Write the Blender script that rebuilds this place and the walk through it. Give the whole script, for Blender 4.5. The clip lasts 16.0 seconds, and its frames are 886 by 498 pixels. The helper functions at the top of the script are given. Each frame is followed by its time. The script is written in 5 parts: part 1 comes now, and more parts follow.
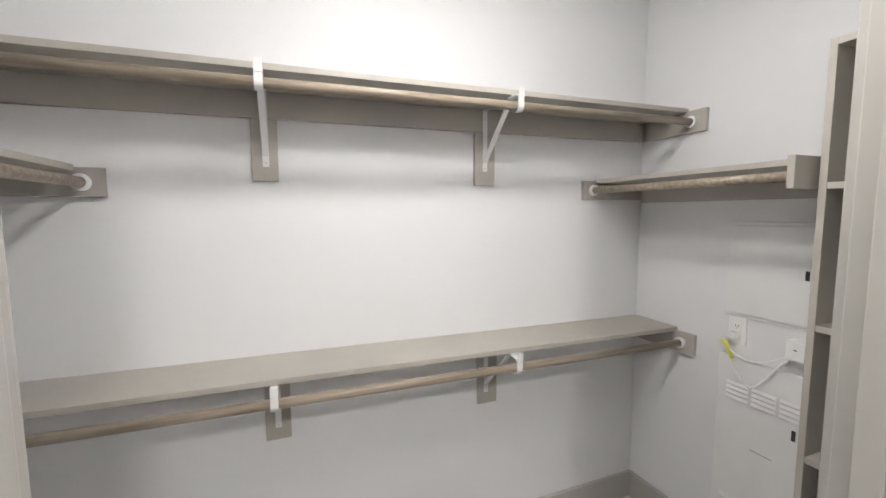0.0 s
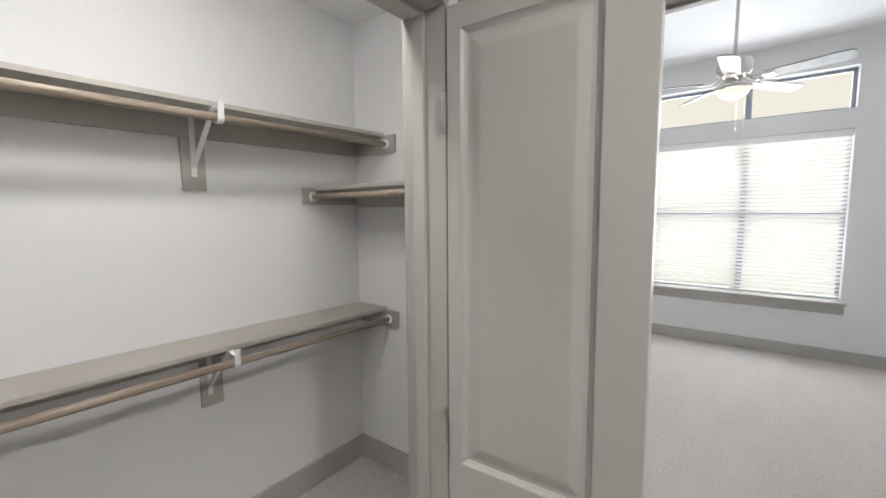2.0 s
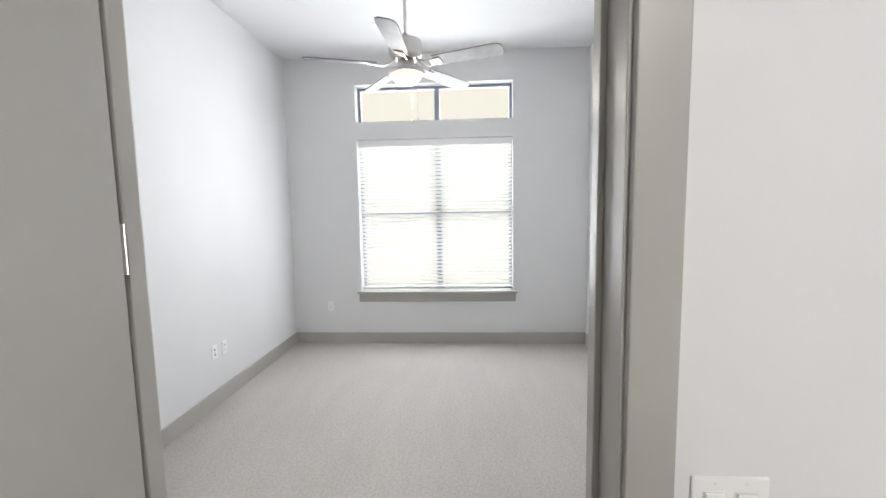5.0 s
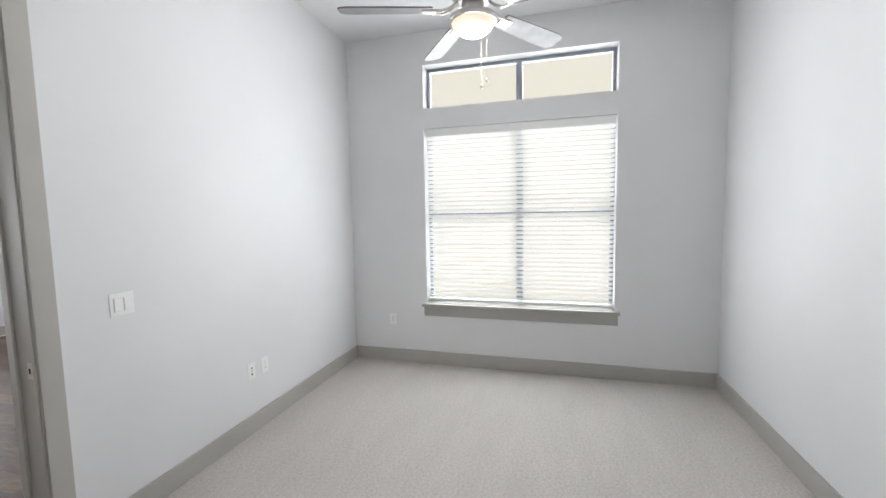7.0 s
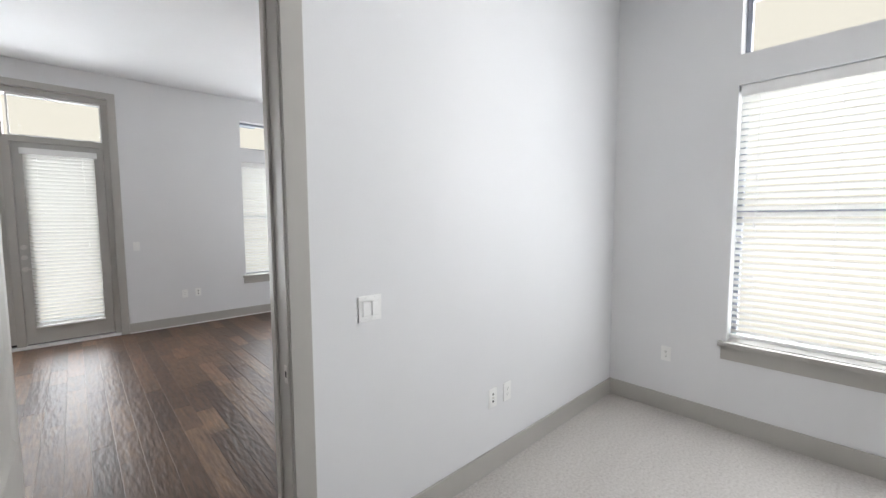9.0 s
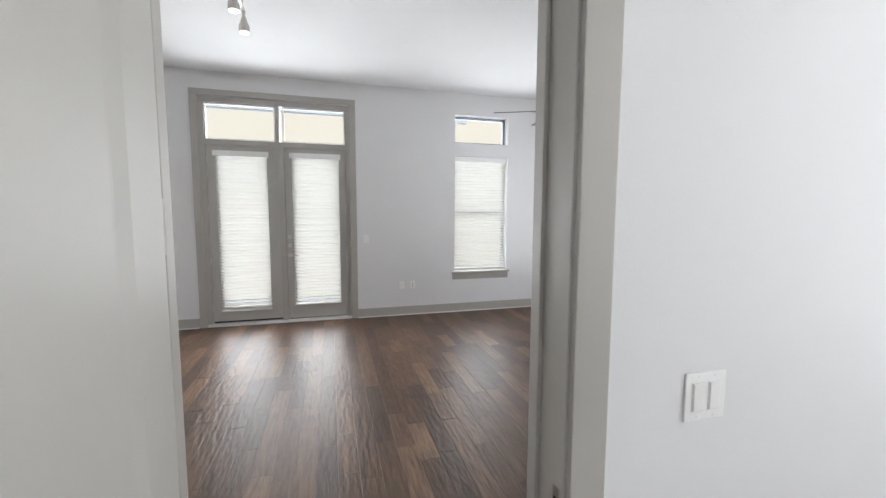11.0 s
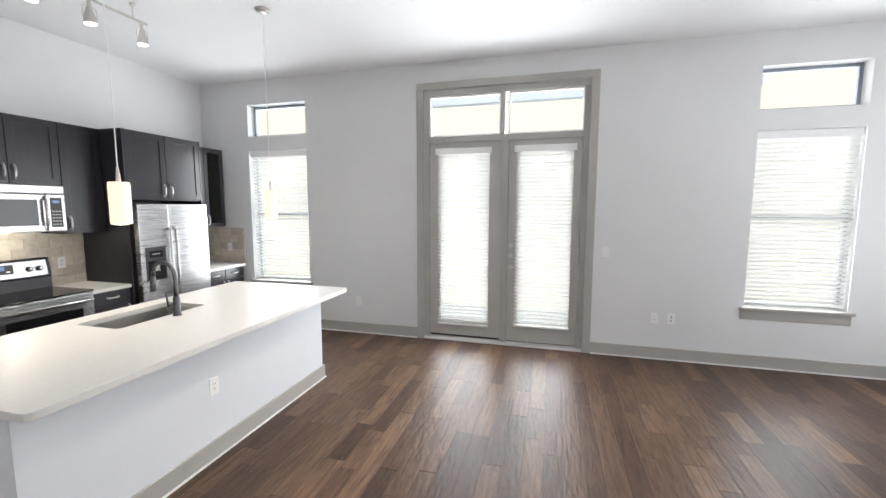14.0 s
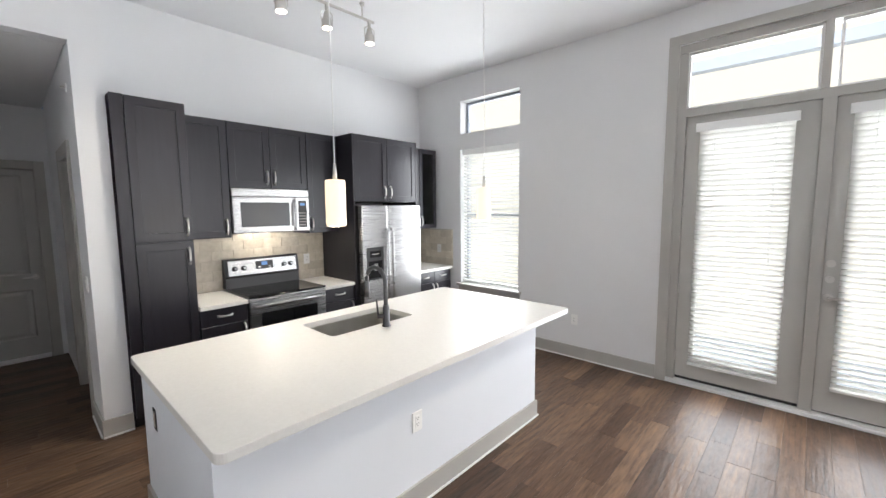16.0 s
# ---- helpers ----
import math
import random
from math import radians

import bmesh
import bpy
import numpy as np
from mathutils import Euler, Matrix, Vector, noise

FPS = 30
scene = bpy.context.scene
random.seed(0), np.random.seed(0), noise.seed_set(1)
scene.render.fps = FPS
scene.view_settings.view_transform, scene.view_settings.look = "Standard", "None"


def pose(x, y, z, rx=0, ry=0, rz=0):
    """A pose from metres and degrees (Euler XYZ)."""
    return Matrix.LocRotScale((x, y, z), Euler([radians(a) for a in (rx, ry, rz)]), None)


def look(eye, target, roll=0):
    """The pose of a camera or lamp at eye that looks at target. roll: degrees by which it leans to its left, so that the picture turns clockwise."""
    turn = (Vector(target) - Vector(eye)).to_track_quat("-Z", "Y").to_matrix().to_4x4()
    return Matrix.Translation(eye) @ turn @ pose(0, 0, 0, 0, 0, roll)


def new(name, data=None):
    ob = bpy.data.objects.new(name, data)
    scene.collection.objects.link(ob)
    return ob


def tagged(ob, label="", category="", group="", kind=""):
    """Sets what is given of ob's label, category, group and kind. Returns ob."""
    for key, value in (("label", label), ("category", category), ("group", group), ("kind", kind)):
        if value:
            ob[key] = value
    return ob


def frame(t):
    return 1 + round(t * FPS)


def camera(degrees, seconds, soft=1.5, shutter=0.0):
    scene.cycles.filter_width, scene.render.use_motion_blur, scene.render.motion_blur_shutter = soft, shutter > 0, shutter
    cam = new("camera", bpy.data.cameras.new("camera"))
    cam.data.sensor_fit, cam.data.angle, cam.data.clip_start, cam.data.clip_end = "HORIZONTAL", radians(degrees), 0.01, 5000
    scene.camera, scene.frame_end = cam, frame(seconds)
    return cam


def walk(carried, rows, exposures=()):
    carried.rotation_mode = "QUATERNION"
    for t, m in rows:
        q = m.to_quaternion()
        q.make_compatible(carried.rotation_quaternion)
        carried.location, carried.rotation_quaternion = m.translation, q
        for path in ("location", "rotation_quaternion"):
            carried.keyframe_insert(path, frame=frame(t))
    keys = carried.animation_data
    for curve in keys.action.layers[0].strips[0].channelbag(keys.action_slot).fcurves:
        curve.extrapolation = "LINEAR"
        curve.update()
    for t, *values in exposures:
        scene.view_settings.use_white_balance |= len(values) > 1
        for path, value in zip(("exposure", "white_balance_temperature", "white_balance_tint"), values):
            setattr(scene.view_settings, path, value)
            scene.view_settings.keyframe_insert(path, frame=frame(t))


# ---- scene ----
cam = camera(96.0, 16.0)
PATH = [
    (0, (0.034, 0.47, 1.612), (0.761, 2.323, 1.426), -0.3),
    (0.5, (0.033, 0.377, 1.613), (0.935, 2.152, 1.427), -0.3),
    (1, (0.028, 0.282, 1.617), (1.138, 1.935, 1.432), -0.35),
    (1.5, (0.054, 0.185, 1.62), (1.396, 1.656, 1.432), -0.35),
    (2, (0.103, 0.097, 1.627), (1.684, 1.307, 1.438), -0.4),
    (2.5, (0.204, 0.04, 1.639), (1.955, 0.987, 1.443), -0.45),
    (3, (0.38, 0.003, 1.637), (2.247, 0.696, 1.445), -0.6),
    (3.5, (0.563, -0.027, 1.631), (2.504, 0.416, 1.44), -0.9),
    (4, (0.772, -0.067, 1.62), (2.753, 0.131, 1.427), -1.0),
    (4.2, (0.856, -0.082, 1.618), (2.843, 0.038, 1.425), -1.0),
    (6.3, (1.735, -0.288, 1.567), (3.721, -0.132, 1.395), -1.1),
    (6.5, (1.815, -0.274, 1.566), (3.79, -0.013, 1.393), -1.1),
    (7, (1.969, -0.175, 1.56), (3.887, 0.364, 1.392), -1.0),
    (7.5, (2.126, -0.04, 1.558), (3.948, 0.767, 1.393), -0.9),
    (8, (2.264, 0.104, 1.55), (3.957, 1.156, 1.388), -0.6),
    (8.5, (2.4, 0.263, 1.544), (3.937, 1.534, 1.39), -0.4),
    (9, (2.498, 0.43, 1.539), (3.852, 1.893, 1.384), -0.3),
    (9.5, (2.562, 0.6, 1.539), (3.711, 2.23, 1.388), -0.0),
    (10, (2.607, 0.787, 1.534), (3.559, 2.539, 1.381), -0.3),
    (10.2, (2.621, 0.871, 1.534), (3.497, 2.662, 1.376), -0.2),
    (12.3, (2.591, 1.835, 1.636), (2.656, 3.824, 1.44), 0.3),
    (12.5, (2.587, 1.912, 1.638), (2.606, 3.903, 1.444), 0.3),
    (13, (2.576, 2.079, 1.644), (2.441, 4.065, 1.45), 0.2),
    (13.5, (2.554, 2.257, 1.661), (2.234, 4.221, 1.458), 0.2),
    (14, (2.505, 2.448, 1.67), (1.989, 4.37, 1.462), 0.1),
    (14.5, (2.427, 2.643, 1.67), (1.705, 4.497, 1.463), -0.2),
    (15, (2.295, 2.805, 1.663), (1.353, 4.558, 1.459), -0.4),
    (15.3, (2.182, 2.894, 1.662), (1.109, 4.57, 1.458), -0.4),
    (15.5, (2.102, 2.944, 1.661), (0.948, 4.564, 1.459), -0.4),
    (16, (1.92, 3.059, 1.655), (0.572, 4.523, 1.455), -0.5),
]
walk(cam, [(t, look(eye, target, roll)) for t, eye, target, roll in PATH],
     exposures=[(0, 0.5), (1.0, 0.42), (2.0, 0.1), (2.5, 0.1), (4.2, 0.25), (6.5, 0.0), (8.0, 0.1), (10, 0.1), (12.5, 0.3), (16, 0.48)])

# ---------------------------------------------------------------- light
world = bpy.data.worlds.new("sky")
scene.world = world
world.use_nodes = True
wn = world.node_tree
sky = wn.nodes.new("ShaderNodeTexSky")
sky.sky_type, sky.sun_disc = "NISHITA", False
sky.sun_elevation, sky.sun_rotation = radians(55), radians(200)
wn.links.new(sky.outputs[0], wn.nodes["Background"].inputs[0])
wn.nodes["Background"].inputs[1].default_value = 0.12
sun = new("sun", bpy.data.lights.new("sun", "SUN"))
sun.data.energy, sun.data.angle, sun.data.color = 2.5, radians(0.5), (1, 0.95, 0.88)
sun.matrix_world = look((-3, -9, 14), (0, 0, 0))
DAY = (0.915, 0.95, 1.0)
HAZE = (0.94, 0.965, 1.0)
BLUE_SKY = (0.93, 0.965, 1.0)
WARM = (1.0, 0.9, 0.76)


def window_light(name, eye, target, w, h, watts, color=DAY):
    lamp = new(name, bpy.data.lights.new(name, "AREA"))
    lamp.data.shape, lamp.data.size, lamp.data.size_y = "RECTANGLE", w, h
    lamp.data.energy, lamp.data.color = watts, color
    lamp.matrix_world = look(eye, target)


def bulb(name, x, y, z, watts, radius=0.04, color=WARM):
    lamp = new(name, bpy.data.lights.new(name, "POINT"))
    lamp.data.energy, lamp.data.color, lamp.data.shadow_soft_size = watts, color, radius
    lamp.location = (x, y, z)


WIN, SHADE = 17.5, 17.0  # watts per square metre of sky outside the openings, and of lit blind inside them
window_light("daylight_bedroom", (6.32, 0.2, 1.85), (0, 0.2, 1.85), 2.1, 2.7, WIN * 7.4, HAZE)
window_light("daylight_east", (6.95, 5.83, 1.85), (0, 5.83, 1.85), 1.2, 2.7, WIN * 2.3, BLUE_SKY)
window_light("daylight_north_east", (4.92, 7.62, 1.85), (4.92, 0, 1.85), 1.2, 2.7, WIN * 2.5, BLUE_SKY)
window_light("daylight_north_west", (-1.1, 7.62, 1.85), (-1.1, 0, 1.85), 1.2, 2.7, WIN * 3.1, BLUE_SKY)
window_light("daylight_doors", (1.94, 7.75, 1.5), (1.94, 0, 1.5), 2.3, 2.95, WIN * 6.7, BLUE_SKY)
window_light("blind_light_bedroom", (5.9, 0.2, 1.54), (0, 0.2, 1.54), 1.8, 1.77, SHADE * 2.0)
window_light("blind_light_east", (6.53, 5.83, 1.54), (0, 5.83, 1.54), 0.88, 1.77, SHADE * 1.35)
window_light("blind_light_north_east", (4.92, 7.21, 1.54), (4.92, 0, 1.54), 0.87, 1.77, SHADE * 1.2)
window_light("blind_light_north_west", (-1.1, 7.21, 1.54), (-1.1, 0, 1.54), 0.88, 1.77, SHADE * 1.57)
window_light("blind_light_door", (1.476, 7.178, 1.29), (1.476, 0, 1.29), 0.63, 2.15, SHADE * 1.5)
window_light("blind_light_door", (2.426, 7.178, 1.31), (2.426, 0, 1.31), 0.63, 2.1, SHADE * 1.5)

# ---------------------------------------------------------------- materials


class Mat:
    def __init__(self, name, color, rough=0.5, metal=0.0, spec=0.5):
        self.m = bpy.data.materials.new(name)
        self.m.use_nodes = True
        self.t = self.m.node_tree
        self.n, self.l = self.t.nodes, self.t.links
        self.b = self.n["Principled BSDF"]
        self.set("Base Color", (*color, 1))
        self.set("Roughness", rough)
        self.set("Metallic", metal)
        self.set("Specular IOR Level", spec)
        self.color = color

    def set(self, key, value):
        self.b.inputs[key].default_value = value

    def coords(self, sx=1, sy=1, sz=1):
        mp = self.n.new("ShaderNodeMapping")
        mp.inputs["Scale"].default_value = (sx, sy, sz)
        geo = self.n.new("ShaderNodeNewGeometry")
        self.l.new(geo.outputs["Position"], mp.inputs["Vector"])
        return mp.outputs[0]

    def noise(self, scale, detail=3, vec=None, rough=0.5):
        nt = self.n.new("ShaderNodeTexNoise")
        nt.inputs["Scale"].default_value, nt.inputs["Detail"].default_value, nt.inputs["Roughness"].default_value = scale, detail, rough
        self.l.new(vec or self.coords(), nt.inputs["Vector"])
        return nt.outputs["Fac"]

    def ramp(self, fac, stops):
        r = self.n.new("ShaderNodeValToRGB")
        while len(r.color_ramp.elements) < len(stops):
            r.color_ramp.elements.new(0.5)
        for e, (p, c) in zip(r.color_ramp.elements, stops):
            e.position, e.color = p, (*c, 1)
        self.l.new(fac, r.inputs[0])
        return r.outputs[0]

    def base(self, out):
        self.l.new(out, self.b.inputs["Base Color"])

    def vary(self, scale, amount=0.06, detail=4):
        c = self.color
        lo, hi = [max(0, v * (1 - amount)) for v in c], [min(1, v * (1 + amount)) for v in c]
        self.base(self.ramp(self.noise(scale, detail), [(0.3, lo), (0.7, hi)]))
        return self

    def bump(self, fac, strength=0.2, dist=0.002):
        bp = self.n.new("ShaderNodeBump")
        bp.inputs["Strength"].default_value, bp.inputs["Distance"].default_value = strength, dist
        self.l.new(fac, bp.inputs["Height"])
        self.l.new(bp.outputs[0], self.b.inputs["Normal"])
        return self

    def rough(self, fac, lo, hi):
        mr = self.n.new("ShaderNodeMapRange")
        mr.inputs["To Min"].default_value, mr.inputs["To Max"].default_value = lo, hi
        self.l.new(fac, mr.inputs[0])
        self.l.new(mr.outputs[0], self.b.inputs["Roughness"])
        return self

    def glow(self, color, strength):
        self.set("Emission Color", (*color, 1))
        self.set("Emission Strength", strength)
        return self


def mat_paint(name, color, rough=0.6, peel=0.12):
    m = Mat(name, color, rough, spec=0.3).vary(1.3, 0.02)
    return m.bump(m.noise(130, 2), peel, 0.002)


M_WALL = mat_paint("wall_paint", (0.757, 0.759, 0.769)).m
M_CEIL = mat_paint("ceiling_paint", (0.8, 0.802, 0.812), 0.8, 0.2).m
# white island paint with the blue of the window daylight mixed in
M_ISLAND = mat_paint("daylight_tinted_island_paint", (0.74, 0.76, 0.8), 0.6).m
trim = Mat("greige_trim_paint", (0.425, 0.41, 0.383), 0.38).vary(2.5, 0.04)
M_TRIM = trim.bump(trim.noise(40, 3), 0.05, 0.002).m
door_paint = Mat("greige_door_paint", (0.465, 0.455, 0.43), 0.36).vary(3, 0.03)
M_DOOR = door_paint.bump(door_paint.noise(60, 3), 0.06, 0.002).m
shelf_paint = Mat("greige_shelf_paint", (0.42, 0.395, 0.355), 0.5).vary(4, 0.05)
M_SHELF = shelf_paint.bump(shelf_paint.noise(30, 4), 0.1, 0.002).m
M_WHITE = Mat("white_plastic", (0.86, 0.86, 0.85), 0.35).vary(9, 0.02).m
M_WHITE_METAL = Mat("white_enamelled_steel", (0.78, 0.78, 0.78), 0.3).vary(5, 0.03).m
M_DARK = Mat("dark_void", (0.015, 0.015, 0.016), 0.6).vary(20, 0.2).m
M_NICKEL = Mat("brushed_nickel", (0.62, 0.6, 0.57), 0.28, 1.0).m
M_CHROME = Mat("satin_chrome", (0.72, 0.72, 0.72), 0.18, 1.0).m
M_BLACK = Mat("black_plastic", (0.02, 0.02, 0.022), 0.35).m
M_BLACK_GLASS = Mat("black_ceramic_glass", (0.012, 0.012, 0.013), 0.06).m
M_GREY_GLASS = Mat("grey_screened_glass", (0.045, 0.046, 0.05), 0.2).m
M_FAUCET = Mat("graphite_faucet_metal", (0.12, 0.12, 0.125), 0.3, 1.0).m
M_YELLOW = Mat("yellow_tag", (0.75, 0.7, 0.08), 0.5).m
# frame colour lifted to pale blue-grey, so window glare is in the paint
M_FRAME = Mat("glare_paled_bronze_frame", (0.3, 0.33, 0.385), 0.45).vary(8, 0.1).m

rod = Mat("stained_wood_rod", (0.36, 0.3, 0.24), 0.4)
rv = rod.coords(3, 60, 60)
rod.base(rod.ramp(rod.noise(1.2, 5, rv), [(0.3, (0.2, 0.155, 0.115)), (0.62, (0.36, 0.3, 0.235)), (0.8, (0.45, 0.4, 0.33))]))
M_ROD = rod.m

carpet = Mat("beige_carpet", (0.5, 0.475, 0.44), 0.95, spec=0.1)
mix = carpet.n.new("ShaderNodeMix")
mix.data_type, mix.blend_type = "RGBA", "MULTIPLY"
mix.inputs[0].default_value = 1.0
carpet.l.new(carpet.ramp(carpet.noise(60, 4, rough=0.8), [(0.3, (0.42, 0.393, 0.368)), (0.5, (0.54, 0.513, 0.487)), (0.7, (0.63, 0.604, 0.578))]), mix.inputs[6])
carpet.l.new(carpet.ramp(carpet.noise(1.3, 3, carpet.coords(1.2, 4.5, 1)), [(0.4, (0.972, 0.972, 0.972)), (0.6, (1.01, 1.01, 1.01))]), mix.inputs[7])
carpet.base(mix.outputs[2])
M_CARPET = carpet.bump(carpet.noise(48, 4, rough=0.8), 0.45, 0.012).m

M_TILEFLOOR = Mat("bath_floor_tile", (0.42, 0.39, 0.35), 0.4).vary(6, 0.12).m

plank = Mat("hand_scraped_wood", (0.15, 0.09, 0.06), 0.3)
info = plank.n.new("ShaderNodeObjectInfo")
geo = plank.n.new("ShaderNodeNewGeometry")
add = plank.n.new("ShaderNodeMath")
add.operation = "ADD"
plank.l.new(info.outputs["Random"], add.inputs[0])
plank.l.new(geo.outputs["Random Per Island"], add.inputs[1])
fract = plank.n.new("ShaderNodeMath")
fract.operation = "FRACT"
plank.l.new(add.outputs[0], fract.inputs[0])
tone = plank.ramp(fract.outputs[0], [(0.0, (0.05, 0.03, 0.021)), (0.3, (0.078, 0.047, 0.031)), (0.65, (0.105, 0.064, 0.042)), (0.9, (0.128, 0.079, 0.051)), (1.0, (0.165, 0.104, 0.068))])
shift = plank.n.new("ShaderNodeVectorMath")
shift.operation = "MULTIPLY_ADD"
shift.inputs[1].default_value = (26, 2.2, 10)
plank.l.new(geo.outputs["Position"], shift.inputs[0])
comb = plank.n.new("ShaderNodeCombineXYZ")
big = plank.n.new("ShaderNodeMath")
big.operation, big.inputs[1].default_value = "MULTIPLY", 37.0
plank.l.new(fract.outputs[0], big.inputs[0])
plank.l.new(big.outputs[0], comb.inputs[0])
plank.l.new(big.outputs[0], comb.inputs[1])
plank.l.new(comb.outputs[0], shift.inputs[2])
grain = plank.noise(1.6, 6, shift.outputs[0], 0.65)
gm = plank.n.new("ShaderNodeMix")
gm.data_type, gm.blend_type = "RGBA", "MULTIPLY"
gm.inputs[0].default_value = 1.0
plank.l.new(tone, gm.inputs[6])
plank.l.new(plank.ramp(grain, [(0.33, (0.5, 0.47, 0.45)), (0.5, (0.98, 0.97, 0.96)), (0.68, (1.5, 1.42, 1.3))]), gm.inputs[7])
plank.base(gm.outputs[2])
scrape = plank.noise(1.0, 3, plank.coords(34, 7.5, 1))
plank.bump(scrape, 0.5, 0.01)
plank.rough(grain, 0.28, 0.48)
plank.set("Specular IOR Level", 0.29)
M_PLANK = plank.m

# espresso stain with the blue sheen of reflected windows tinted into its colour
espresso = Mat("espresso_wood_blue_sheen", (0.02, 0.019, 0.022), 0.28, spec=0.5)
ev = espresso.coords(30, 30, 2.2)
espresso.base(espresso.ramp(espresso.noise(1.3, 5, ev), [(0.3, (0.0175, 0.016, 0.021)), (0.7, (0.0225, 0.0205, 0.027))]))
M_CAB = espresso.m

quartz = Mat("white_quartz", (0.76, 0.74, 0.7), 0.12)
quartz.base(quartz.ramp(quartz.noise(55, 6, rough=0.7), [(0.25, (0.66, 0.645, 0.615)), (0.55, (0.7, 0.685, 0.655)), (0.8, (0.73, 0.715, 0.685))]))
M_QUARTZ = quartz.rough(quartz.noise(6, 3), 0.3, 0.42).m

steel = Mat("stainless_steel", (0.44, 0.438, 0.435), 0.3, 1.0)
sv = steel.coords(2, 2, 150)
steel.rough(steel.noise(2, 3, sv), 0.2, 0.36)
M_STEEL = steel.bump(steel.noise(1.2, 2, steel.coords(1, 1, 9)), 0.05, 0.01).m
M_SINK = Mat("brushed_sink_steel", (0.55, 0.54, 0.52), 0.34, 1.0).vary(12, 0.05).m

tile = Mat("beige_stone_tile", (0.52, 0.47, 0.39), 0.4)
ti = tile.n.new("ShaderNodeObjectInfo")
tm = tile.n.new("ShaderNodeMix")
tm.data_type, tm.blend_type = "RGBA", "MULTIPLY"
tm.inputs[0].default_value = 1.0
tile.l.new(tile.ramp(tile.noise(14, 5, rough=0.65), [(0.3, (0.54, 0.49, 0.41)), (0.7, (0.7, 0.65, 0.57))]), tm.inputs[6])
tile.l.new(tile.ramp(ti.outputs["Random"], [(0.0, (0.82, 0.8, 0.77)), (1.0, (1.08, 1.07, 1.05))]), tm.inputs[7])
tile.base(tm.outputs[2])
M_TILE = tile.m
M_GROUT = Mat("grout", (0.5, 0.47, 0.42), 0.85).vary(30, 0.05).m

slat = Mat("white_blind_slat", (0.82, 0.82, 0.8), 0.45)
tr = slat.n.new("ShaderNodeBsdfTranslucent")
tr.inputs[0].default_value = (0.88, 0.878, 0.872, 1)
ms = slat.n.new("ShaderNodeMixShader")
ms.inputs[0].default_value = 0.3
slat.l.new(slat.b.outputs[0], ms.inputs[1])
slat.l.new(tr.outputs[0], ms.inputs[2])
slat.l.new(ms.outputs[0], slat.n["Material Output"].inputs[0])
M_SLAT = slat.m



def thin_glass(name, gloss, tint):
    g = Mat(name, (1, 1, 1), 0.02)
    tb, gb, mx, fr = (g.n.new("ShaderNode" + k) for k in ("BsdfTransparent", "BsdfGlossy", "MixShader", "Fresnel"))
    tb.inputs[0].default_value = (*tint, 1)
    gb.inputs["Roughness"].default_value = 0.01
    fr.inputs[0].default_value = gloss
    g.l.new(fr.outputs[0], mx.inputs[0])
    g.l.new(tb.outputs[0], mx.inputs[1])
    g.l.new(gb.outputs[0], mx.inputs[2])
    g.l.new(mx.outputs[0], g.n["Material Output"].inputs[0])
    return g.m


M_GLASS = thin_glass("clear_glass", 1.25, (0.98, 0.985, 0.98))
M_CABGLASS = thin_glass("cabinet_glass", 1.45, (0.85, 0.87, 0.87))
M_OPAL = Mat("lit_opal_glass", (0.55, 0.52, 0.46), 0.35).glow((1, 0.8, 0.55), 0.72).m
M_OPAL_FAN = Mat("lit_fan_bowl", (0.55, 0.53, 0.48), 0.35).glow((1, 0.87, 0.68), 0.8).m
M_LAMP = Mat("lit_lamp_face", (0.9, 0.9, 0.85), 0.4).glow((1, 0.88, 0.68), 9.0).m
M_DISPLAY = Mat("blue_display", (0.02, 0.05, 0.12), 0.2).glow((0.25, 0.5, 1.0), 0.3).m
blade = Mat("grey_fan_blade", (0.19, 0.19, 0.2), 0.36, spec=0.45)
M_BLADE = blade.vary(14, 0.15).m
M_BALCONY = mat_paint("balcony_soffit_paint", (0.5, 0.55, 0.62), 0.7).m
M_GROUND = Mat("pale_concrete", (0.45, 0.44, 0.42), 0.9).vary(0.6, 0.15).m

# ---------------------------------------------------------------- building helpers


def root_of(ob):
    while ob.parent:
        ob = ob.parent
    return ob


def thing(name, at, label, category, group="", kind=""):
    ob = new(name)
    ob.empty_display_size = 0.1
    ob.location = at
    return tagged(ob, label, category, group, kind)


def part(name, bm, material, parent=None, label="", smooth=False):
    """One mesh object out of a bmesh in world places, under its thing."""
    if parent is not None:
        bmesh.ops.translate(bm, vec=-Vector(root_of(parent).location), verts=bm.verts)
    me = bpy.data.meshes.new(name)
    bm.to_mesh(me)
    bm.free()
    me.materials.append(material)
    if smooth:
        for p in me.polygons:
            p.use_smooth = True
    ob = new(name, me)
    ob.parent = parent
    if label:
        ob["label"] = label
    return ob


def solid(name, bm, material, label, category, kind="", group=""):
    return tagged(part(name, bm, material), label, category, group, kind)


def box(bm, x0, y0, z0, x1, y1, z1, bevel=0.0):
    x0, x1 = min(x0, x1), max(x0, x1)
    y0, y1 = min(y0, y1), max(y0, y1)
    z0, z1 = min(z0, z1), max(z0, z1)
    v = [bm.verts.new((x, y, z)) for x in (x0, x1) for y in (y0, y1) for z in (z0, z1)]
    fs = [bm.faces.new([v[i] for i in q]) for q in ((0, 1, 3, 2), (4, 6, 7, 5), (0, 4, 5, 1), (2, 3, 7, 6), (0, 2, 6, 4), (1, 5, 7, 3))]
    if bevel:
        es = list({e for f in fs for e in f.edges})
        bmesh.ops.bevel(bm, geom=es, offset=bevel, segments=2, affect="EDGES", profile=0.6)
    return v


